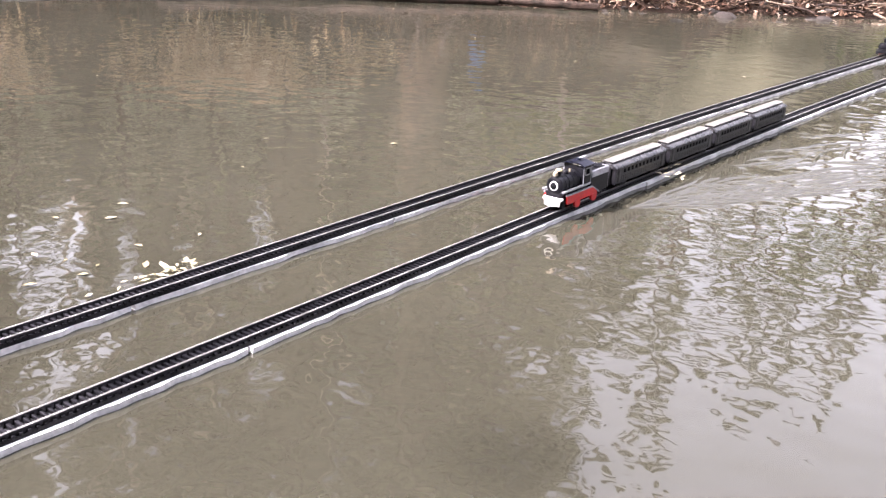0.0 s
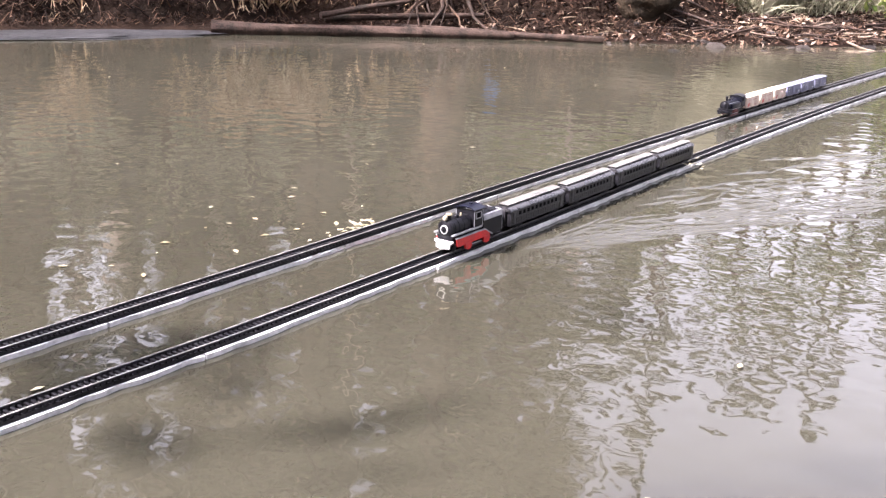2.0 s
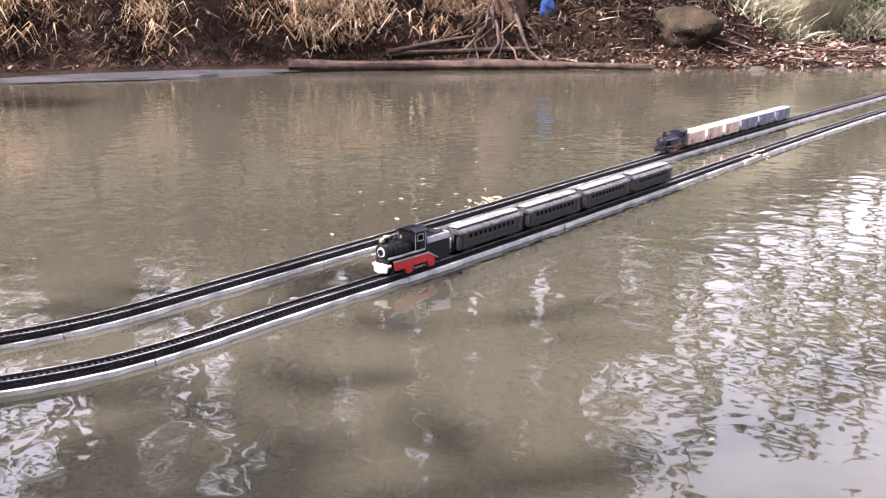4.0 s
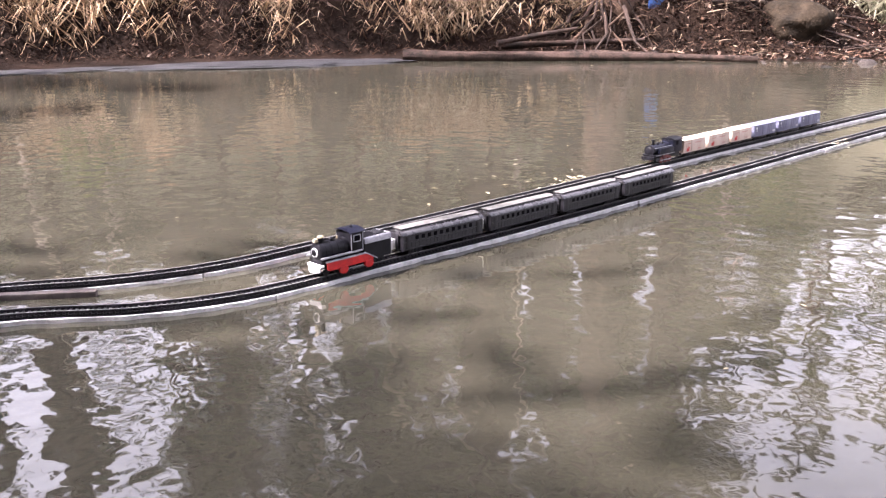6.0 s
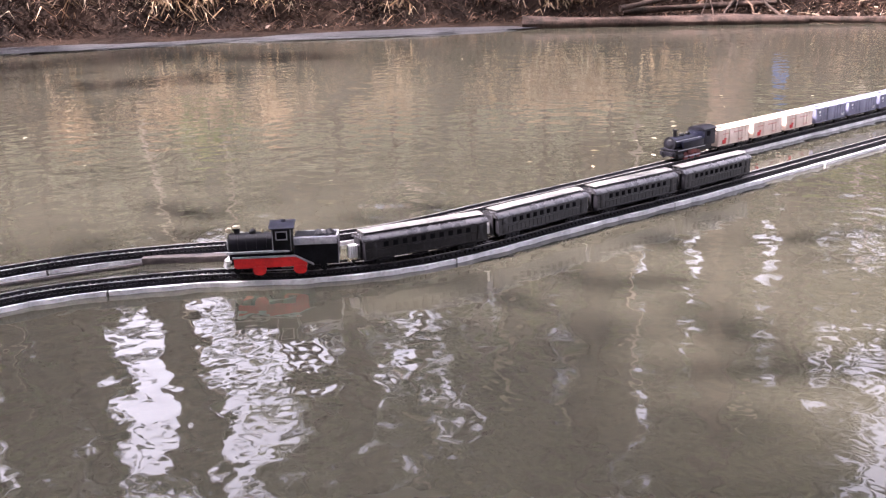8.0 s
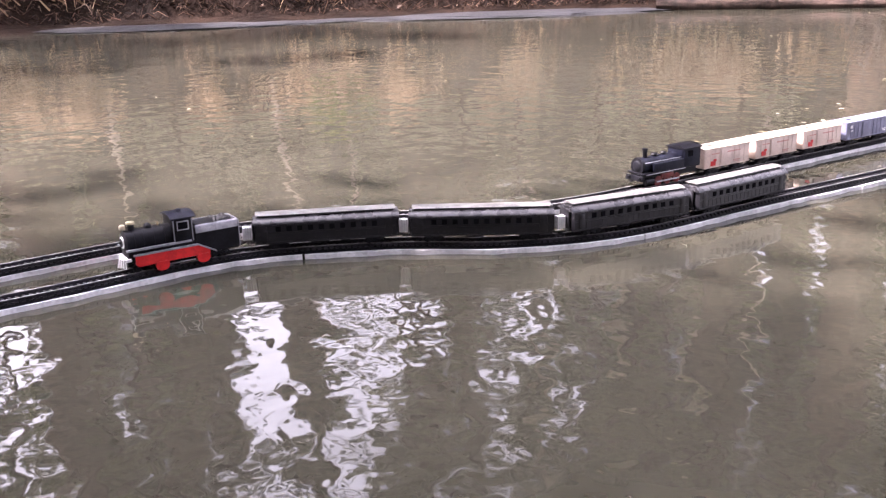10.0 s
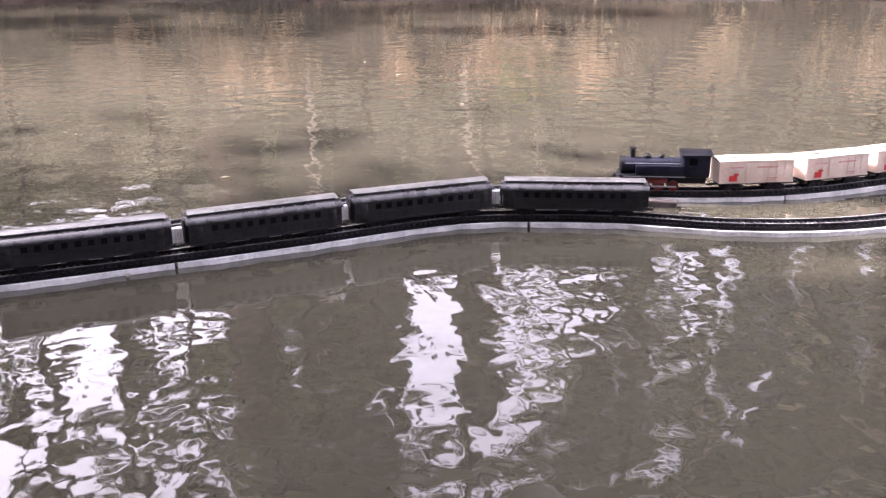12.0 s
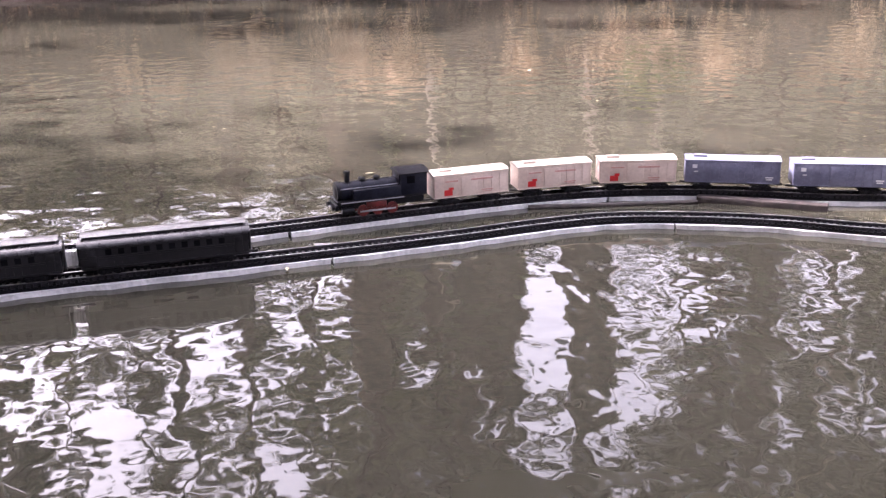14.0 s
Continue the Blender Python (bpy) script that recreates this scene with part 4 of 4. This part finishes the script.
ls = np.concatenate([bank_spots(14000, 36.6, 43.0, 0.0, 2.2, 7), bank_spots(1800, 29, 36.6, 0.25, 1.4, 8)])
ls[:, 2] += 0.012
leaves("leaf_litter", ls, 0.019, M_LITTER, "brown fallen leaves strewn over the bank", "leaves", 7, 0.5)


def shrub(x, y, z, w, h, n, seed, material, label):
    r = np.random.RandomState(seed)
    a, rad, zz = r.uniform(0, 6.28, n), np.sqrt(r.uniform(0, 1, n)), r.uniform(0, 1, n)
    prof = np.sin(np.pi * (0.15 + 0.8 * zz)) * (0.75 + 0.35 * np.sin(a * 3 + seed))
    s = np.stack([x + np.cos(a) * rad * prof * w, y + np.sin(a) * rad * prof * w, z + zz * h], 1)
    b = thing("shrub", label, "shrub", "shrubs on the bank")
    lf = leaves("foliage", s, 0.035, material, "", "", seed, 1.2, kind="")
    lf.parent = b
    for k in list(lf.keys()):
        del lf[k]
    for k in range(5):
        q = random.Random(seed * 9 + k)
        ang = q.uniform(0, 6.28)
        pts = [(x, y, z - 0.05), (x + 0.3 * w * math.cos(ang), y + 0.3 * w * math.sin(ang), z + 0.4 * h), (x + 0.6 * w * math.cos(ang), y + 0.6 * w * math.sin(ang), z + 0.85 * h)]
        part("stem", limb_mesh(pts, [0.012, 0.008, 0.003], 6, k), M_BARK, b)
    return b


for k, (x, y, w, h, n) in enumerate([(-3.25, 7.1, 0.35, 0.6, 900), (-3.5, 6.9, 0.3, 0.5, 700), (-2.95, 7.25, 0.35, 0.7, 900), (-3.0, 7.8, 0.5, 1.0, 1200), (-1.3, 8.6, 0.6, 0.9, 900), (-5.9, 3.4, 0.3, 0.35, 400)]):
    shrub(x, y, height(x, y), w, h, n, 20 + k, M_LEAF, "loose yellow-green shrub in the light behind the bank")


# ---- trees ----
def tree_model(H, r0, seed, crown_from, leaves_n, bark, label, crown_w=1.0):
    t = thing("tree", label, "tree", "riverside trees")
    q = random.Random(seed)
    pts, rad = [], []
    x = y = 0.0
    for i in range(9):
        u = i / 8
        pts.append((x, y, -0.3 + u * H)); rad.append(r0 * (1 - 0.85 * u) * (1.5 if i == 0 else 1))
        x += q.gauss(0, 0.035 * H / 8); y += q.gauss(0, 0.035 * H / 8)
    part("trunk", limb_mesh(pts, rad, 9, seed), bark, t)
    sp = []
    for k in range(11):
        u = crown_from + (0.97 - crown_from) * (k + 0.5) / 11
        i = min(int(u * 8), 7)
        a0 = Vector(pts[i]).lerp(Vector(pts[i + 1]), u * 8 - i)
        ang = k * 2.4 + q.uniform(-0.4, 0.4)
        L = H * q.uniform(0.10, 0.2) * (1.1 - 0.7 * u) * crown_w
        a1 = a0 + Vector((math.cos(ang) * L * 0.6, math.sin(ang) * L * 0.6, L * 0.25))
        a2 = a0 + Vector((math.cos(ang) * L, math.sin(ang) * L, L * 0.6))
        part("limb", limb_mesh([a0, a1, a2], [r0 * 0.3 * (1.1 - u), r0 * 0.18 * (1.1 - u), 0.01], 6, seed + k), bark, t)
        for j in range(leaves_n // 11):
            c = a1.lerp(a2, q.uniform(-0.3, 1.1))
            sp.append((c.x + q.gauss(0, L * 0.3), c.y + q.gauss(0, L * 0.3), c.z + q.gauss(0, L * 0.22)))
    lf = leaves("crown", sp, 0.10, M_CROWN, "", "", seed, 1.2, kind="")
    lf.parent = t
    for k in list(lf.keys()):
        del lf[k]
    return t


TREES = [tree_model(8.5, 0.13, 1, 0.28, 1500, M_BARK, "tall dark-barked riverside tree with open leafy crown", 0.5),
         tree_model(7.0, 0.09, 2, 0.22, 1300, M_PALEBARK, "slender pale-barked tree with thin crown", 0.4),
         tree_model(10.0, 0.17, 3, 0.35, 1700, M_BARK, "big dark-barked tree with high crown", 0.45),
         tree_model(6.5, 0.07, 4, 0.15, 1300, M_BARK, "young bushy riverside tree", 0.7),
         tree_model(9.0, 0.14, 5, 0.12, 2600, M_BARK, "dense leafy tree on the near bank", 1.1),
         tree_model(7.6, 0.13, 6, 0.40, 6500, M_BARK, "spreading leafy tree that shades the water by the bend", 2.0)]


def along_view(h, dist):
    """A place at a heading (counter-clockwise from +y) and distance from where the camera stands."""
    return -0.15 - math.sin(radians(h)) * dist, -0.05 + math.cos(radians(h)) * dist


tree_spots = []
# heading, distance, kind, size
for h, d, k, s in [(25.5, 8.1, 3, 0.99), (26.4, 7.9, 3, 1.17), (28.1, 10.2, 1, 1.01), (28.7, 10.3, 0, 0.9), (30.3, 7.9, 2, 1.12), (30.5, 8.8, 2, 0.83), (32.0, 9.9, 3, 0.9), (32.6, 8.7, 3, 1.14), (33.4, 8.7, 2, 1.14), (34.9, 9.1, 3, 0.92), (35.8, 8.5, 2, 1.13), (36.4, 7.9, 2, 1.01), (38.1, 10.0, 1, 1.2), (38.6, 9.1, 1, 1.05), (39.9, 8.4, 3, 1.1), (40.8, 9.6, 2, 0.84), (41.5, 8.5, 3, 1.05), (42.7, 8.9, 1, 0.92), (43.5, 8.9, 0, 1.16), (45.4, 10.2, 2, 0.81), (45.8, 10.9, 3, 1.14), (47.4, 10.0, 0, 0.92), (47.7, 9.2, 1, 0.9), (52.0, 8.0, 3, 0.8), (52.4, 8.0, 2, 1.2), (53.8, 8.7, 0, 0.97), (54.4, 7.7, 0, 1.09), (55.6, 9.9, 3, 0.82), (61.0, 8.2, 0, 0.85), (61.8, 9.5, 2, 1.06), (62.4, 8.1, 2, 0.96), (66.3, 8.5, 2, 1.06), (67.6, 8.0, 2, 0.81), (68.3, 8.0, 2, 1.11), (69.3, 8.1, 3, 0.82), (70.6, 8.9, 3, 1.19), (71.3, 9.7, 0, 1.0), (71.7, 7.9, 2, 0.93), (73.1, 9.5, 3, 1.13), (73.8, 9.1, 3, 0.94), (74.6, 8.7, 3, 1.18), (75.7, 7.5, 2, 1.11), (49.3, 14.6, 1, 0.57), (50.5, 13.4, 1, 0.59), (96.8, 8.0, 1, 0.81), (102.8, 8.3, 3, 1.15), (105.2, 10.6, 1, 0.86), (109.1, 10.5, 3, 1.17), (112.1, 8.2, 0, 1.0), (117.3, 9.8, 1, 0.82), (118.0, 10.6, 0, 0.92), (122.6, 8.2, 3, 0.95), (-30.8, 16.4, 3, 0.86), (-29.3, 16.8, 3, 0.74), (-28.1, 19.0, 3, 0.9), (-27.0, 18.2, 0, 0.73), (-24.8, 15.9, 0, 0.89), (-23.9, 15.5, 3, 0.75), (-21.9, 15.8, 3, 0.78), (-20.4, 16.2, 3, 0.85), (-20.2, 16.4, 3, 0.74), (-17.6, 17.7, 3, 0.73), (-16.9, 18.8, 0, 0.76), (-15.5, 18.9, 3, 0.84), (-13.4, 16.4, 0, 0.86), (-12.0, 19.2, 3, 0.86), (-10.5, 17.0, 3, 0.77), (-9.0, 19.4, 0, 0.74), (-8.3, 15.6, 3, 0.75), (-5.6, 16.7, 3, 0.86), (-4.5, 19.0, 3, 0.79), (-2.6, 15.8, 3, 0.79), (-2.3, 19.0, 3, 0.72), (0.3, 18.7, 0, 0.87), (1.8, 15.7, 3, 0.9), (2.8, 19.5, 3, 0.86), (4.8, 15.5, 3, 0.81), (6.1, 16.0, 3, 0.77), (7.6, 16.8, 3, 0.76), (8.5, 16.0, 0, 0.76), (9.7, 17.8, 0, 0.88), (11.3, 16.8, 0, 0.77), (12.8, 15.1, 3, 0.88), (14.3, 17.5, 0, 0.79), (15.7, 15.1, 3, 0.73), (18.0, 19.4, 0, 0.83), (18.5, 15.4, 0, 0.81), (20.5, 17.1, 3, 0.86), (23.6, 12.1, 3, 0.99), (24.9, 12.4, 0, 1.0), (78.8, 8.0, 3, 0.83), (82.6, 8.4, 0, 0.83), (86.6, 9.3, 0, 0.8), (88.9, 9.3, 3, 0.74), (93.0, 9.9, 3, 0.63), (187.9, 4.5, 2, 0.97), (196.2, 4.4, 4, 1.21), (201.3, 4.7, 0, 1.15), (209.1, 5.0, 4, 0.96), (216.8, 4.2, 0, 1.17), (224.9, 4.8, 0, 1.22), (231.6, 4.3, 4, 1.21), (241.4, 5.0, 4, 1.0), (249.0, 4.3, 0, 1.21), (253.4, 4.5, 4, 0.95), (261.6, 4.8, 0, 1.24), (268.1, 4.9, 2, 1.21), (276.4, 4.1, 0, 0.95), (286.7, 4.6, 4, 1.09), (291.3, 4.2, 2, 1.12), (190.1, 6.3, 2, 1.23), (200.1, 5.7, 4, 1.09), (207.1, 5.8, 4, 1.16), (214.4, 5.7, 4, 1.23), (220.5, 6.3, 0, 1.16), (230.4, 6.2, 0, 1.2), (235.0, 6.6, 4, 1.06), (243.6, 6.7, 0, 1.03), (251.9, 5.7, 0, 0.97), (258.7, 6.0, 0, 1.01), (265.5, 6.2, 0, 0.91), (275.0, 6.5, 4, 1.02), (282.4, 6.3, 0, 1.05), (287.7, 6.7, 4, 1.08), (298.1, 6.3, 2, 1.13), (186.7, 8.3, 4, 0.91), (197.8, 8.3, 4, 1.23), (205.9, 8.1, 0, 0.92), (211.8, 8.3, 4, 1.11), (221.9, 7.9, 2, 1.07), (227.1, 8.5, 4, 1.14), (234.3, 8.0, 4, 1.11), (245.2, 8.2, 4, 1.17), (253.5, 8.0, 0, 1.22), (259.1, 7.6, 0, 0.96), (269.2, 8.4, 2, 0.96), (275.8, 8.1, 4, 0.93), (284.2, 8.1, 4, 1.09), (293.8, 7.5, 4, 1.09), (192.8, 10.0, 0, 1.21), (202.3, 10.5, 0, 1.15), (212.2, 9.6, 4, 1.06), (220.6, 10.1, 0, 1.14), (228.1, 9.7, 4, 0.98), (240.6, 10.2, 4, 1.21), (246.8, 10.1, 0, 1.14), (257.6, 9.6, 2, 0.91), (268.3, 9.6, 0, 1.02), (276.5, 10.0, 0, 1.15), (284.3, 9.6, 4, 0.9), (297.1, 10.1, 4, 1.25)]:
    x, y = along_view(h, d)
    tree_spots.append((x, y, k, s * 0.74 if 7 < h < 25 else s * 0.75 if 77 < h < 92 else s))
# a leafy clump on the near shore that shades the water by the bend
for x, y, s in [(-4.1, -3.1, 0.74), (-3.45, -3.6, 0.78), (-2.85, -4.1, 0.74), (-2.2, -4.6, 0.76), (-1.5, -5.1, 0.78), (-3.3, -2.75, 0.6), (-2.75, -3.2, 0.62), (-2.1, -3.65, 0.6), (-1.4, -4.2, 0.62)]:
    tree_spots.append((x, y, 4, s))
for x, y, s in [(-2.75, -3.3, 1.0), (-1.7, -3.5, 1.0), (-0.6, -3.5, 0.95)]:
    tree_spots.append((x, y, 5, s))
first = set()
for x, y, k, s in tree_spots:
    m = pose(x, y, height(x, y), 0, 0, rng.uniform(0, 360))
    if k not in first:
        first.add(k)
        TREES[k].matrix_basis = m
        TREES[k].scale = (s, s, s)
    else:
        c = copy_thing(TREES[k], m)
        c.scale = (s, s, s)

# a tree at the cut bank whose roots spill to the water
root_tree = thing("rooted_tree_stump", "reddish tree base with roots spilling down the cut bank", "tree stump")
bx, by = -3.72, 6.2
bz = height(bx, by)
part("stump", limb_mesh([(bx, by, bz - 0.2), (bx - 0.02, by + 0.02, bz + 0.2), (bx - 0.05, by + 0.05, bz + 0.6), (bx - 0.06, by + 0.08, bz + 1.6), (bx - 0.1, by + 0.1, bz + 4.0)], [0.2, 0.15, 0.12, 0.11, 0.08], 12, 3, 0.3), M_BARK, root_tree)
rq = random.Random(44)
for k in range(19):
    a = -2.2 + 3.0 * k / 18 + rq.gauss(0, 0.1)
    reach = rq.uniform(0.28, 0.62)
    ex, ey = bx + reach * math.cos(a - 0.1), by + reach * math.sin(a - 0.4) - rq.uniform(0.05, 0.3)
    ez = max(height(ex, ey), 0.0) - 0.02
    top = bz + rq.uniform(0.0, 0.3)
    pts = []
    for i in range(7):
        u = i / 6
        wob = 0.06 * math.sin(math.pi * u)
        pts.append((bx + (ex - bx) * u + rq.gauss(0, wob * 0.6), by + (ey - by) * u + rq.gauss(0, wob * 0.6), top + (ez - top) * u ** 0.8 + rq.gauss(0, wob * 0.35)))
    r0 = rq.uniform(0.008, 0.026)
    part("root", limb_mesh(pts, [r0 * (1 - 0.12 * i) for i in range(7)], 7, k, 0.4), M_LOG if k % 4 else M_BARK, root_tree)

for k in range(34):
    h = 19 + 76 * (k + 0.5) / 34
    x, y = along_view(h + rng.uniform(-1, 1), rng.uniform(7.9, 9.3))
    shrub(x, y, height(x, y) - 0.1, 0.55, rng.uniform(0.9, 1.5), 520, 60 + k, M_CROWN, "dense olive-green shrub on the slope")

rs = random.Random(31)
for k, (x, y, zz) in enumerate(bank_spots(22, 29.5, 38.0, 0.6, 1.6, 77)):
    H = rs.uniform(1.4, 3.2)
    lx, ly = rs.gauss(0, 0.12), rs.gauss(0, 0.12)
    sp = limb_mesh([(x, y, zz - 0.1), (x + lx * 0.3, y + ly * 0.3, zz + H * 0.3), (x + lx, y + ly, zz + H * 0.65), (x + lx * 1.6, y + ly * 1.2, zz + H)], [0.016, 0.013, 0.009, 0.003], 7, k)
    solid("sapling", sp, M_BARK if k % 5 else M_PALEBARK, "thin bare sapling on the bank top", "sapling", "bare saplings")

# ---- what floats ----
r = random.Random(11)
fl = []
for k in range(64):
    x, y = r.uniform(-3.6, 0.4), r.uniform(-0.3, 5.2)
    fl.append((x, y, 0.0025))
for k in range(26):
    fl.append((-1.50 + r.gauss(0, 0.10), 2.02 + r.gauss(0, 0.16), 0.0025))
leaves("floating_leaves", fl, 0.008, M_FLOAT, "small pale leaves drifting on the water", "leaves", 12, 0.06)
cl = [(-1.322 + r.gauss(0, 0.01), 2.10 + r.gauss(0, 0.035), 0.009 + r.uniform(0, 0.006)) for k in range(34)]
leaves("leaf_heap", cl, 0.010, M_FLOAT, "small heap of pale yellow leaves caught on the track", "leaves", 13, 0.2)
cl = [(-0.995 + r.gauss(0, 0.012), 3.05 + r.gauss(0, 0.03), 0.014 + r.uniform(0, 0.01)) for k in range(12)]
leaves("leaf_heap", cl, 0.008, M_FLOAT, "few pale leaves caught on the track", "leaves", 14, 0.2)


def wake(label, seed, n, reach, width):
    """Low rigid ripples that spread to one side behind an engine; x along its way, y to the side."""
    w = thing("wake", label, "wake", "wakes of the trains")
    q = random.Random(seed)
    for k in range(n):
        u = (k + q.random()) / n
        x0 = -0.06 - reach * u
        L = q.uniform(0.08, 0.32)
        bm = bmesh.new()
        base = Vector((x0, 0.045 + width * u * (q.random() ** 0.7) + 0.02, 0))
        d = Vector((-0.9, 0.42 + 0.25 * q.gauss(0, 1), 0)).normalized()
        sdir = Vector((-d.y, d.x, 0))
        prev = None
        for i in range(15):
            u = i / 14
            c = base + d * L * u + sdir * 0.004 * math.sin(u * 7 + k)
            r = 0.0065 * math.sin(math.pi * u) ** 0.6 + 0.0003
            h = 0.0036 * math.sin(math.pi * u) * q.uniform(0.8, 1.2)
            ring = [bm.verts.new(c + sdir * r * o + Vector((0, 0, h * z - 0.0005))) for o, z in ((-1, 0), (-0.5, 0.5), (0, 1), (0.5, 0.5), (1, 0))]
            if prev:
                for j in range(4):
                    bm.faces.new((prev[j], prev[j + 1], ring[j + 1], ring[j]))
            prev = ring
        part("ripple", bm, M_WATER, w, smooth=80)
    return w


WAKE = wake("low ripples spreading from the dark train", 3, 190, 1.3, 0.75)
WAKE_FAR = wake("low ripples beside the goods train", 5, 26, 0.7, 0.15)


# ---- what moves ----
NEAR_AT = [(0, 4.158), (0.5, 4.282), (1, 4.418), (1.5, 4.594), (2, 4.798), (2.5, 4.998), (3, 5.198), (4.2, 5.43), (5.5, 5.638), (6, 5.755), (6.5, 5.874), (7, 5.972), (7.5, 6.068), (8.7, 6.32), (10, 6.594), (10.5, 6.742), (11, 6.898), (11.5, 7.062), (12, 7.234), (12.5, 7.404), (13, 7.606), (13.5, 7.805), (14, 8.003)]
FAR_AT = [(0, 1.72), (0.5, 2.06), (1, 2.42), (1.5, 2.8), (2, 3.175), (2.5, 3.5), (3, 3.79), (4.2, 4.18), (5.5, 4.5), (6, 4.64), (6.5, 4.785), (7, 4.94), (7.5, 5.1), (8.7, 5.48), (10, 5.84), (10.5, 5.97), (11, 6.09), (11.5, 6.18), (12, 6.275), (12.5, 6.392), (13, 6.551), (13.5, 6.74), (14, 6.949)]


def calm(t):
    """How far the ripples have died down as the trains slow, and rise again as they speed up."""
    return float(np.interp(t, [0, 1.5, 5.0, 11.0, 13.0, 14], [0, 0, 1, 1, 0.92, 0.82]))


def motions():
    times = sorted({t for t, s in NEAR_AT} | {k / 2 for k in range(29)})
    for ob, back, base in [(ENGINE, -0.096, 0.09)] + [(c, 0.1115 + 0.223 * k, 0.136) for k, c in enumerate(COACHES)]:
        walk(ob, [(t, on_line(LINE_NEAR, float(np.interp(t, *zip(*NEAR_AT))) - back, base)) for t in times])
    for ob, line, table in ((WAKE, LINE_NEAR, NEAR_AT), (WAKE_FAR, LINE_FAR, FAR_AT)):
        walk(ob, [(t, pose(0, 0, -RAIL_Z - 0.0040 * calm(t)) @ on_line(line, float(np.interp(t, *zip(*table))) + 0.1, 0.3)) for t in times])
    places = [(TANK, 0.072, 0.07)]
    at = 0.072 + 0.068 + 0.008
    for w, L in zip(WAGONS, (CREAM_L,) * 3 + (BLUE_L,) * 3):
        places.append((w, at + L / 2, L * 0.6))
        at += L + 0.017
    for ob, back, base in places:
        walk(ob, [(t, on_line(LINE_FAR, float(np.interp(t, *zip(*FAR_AT))) - back, base)) for t in times])


motions()
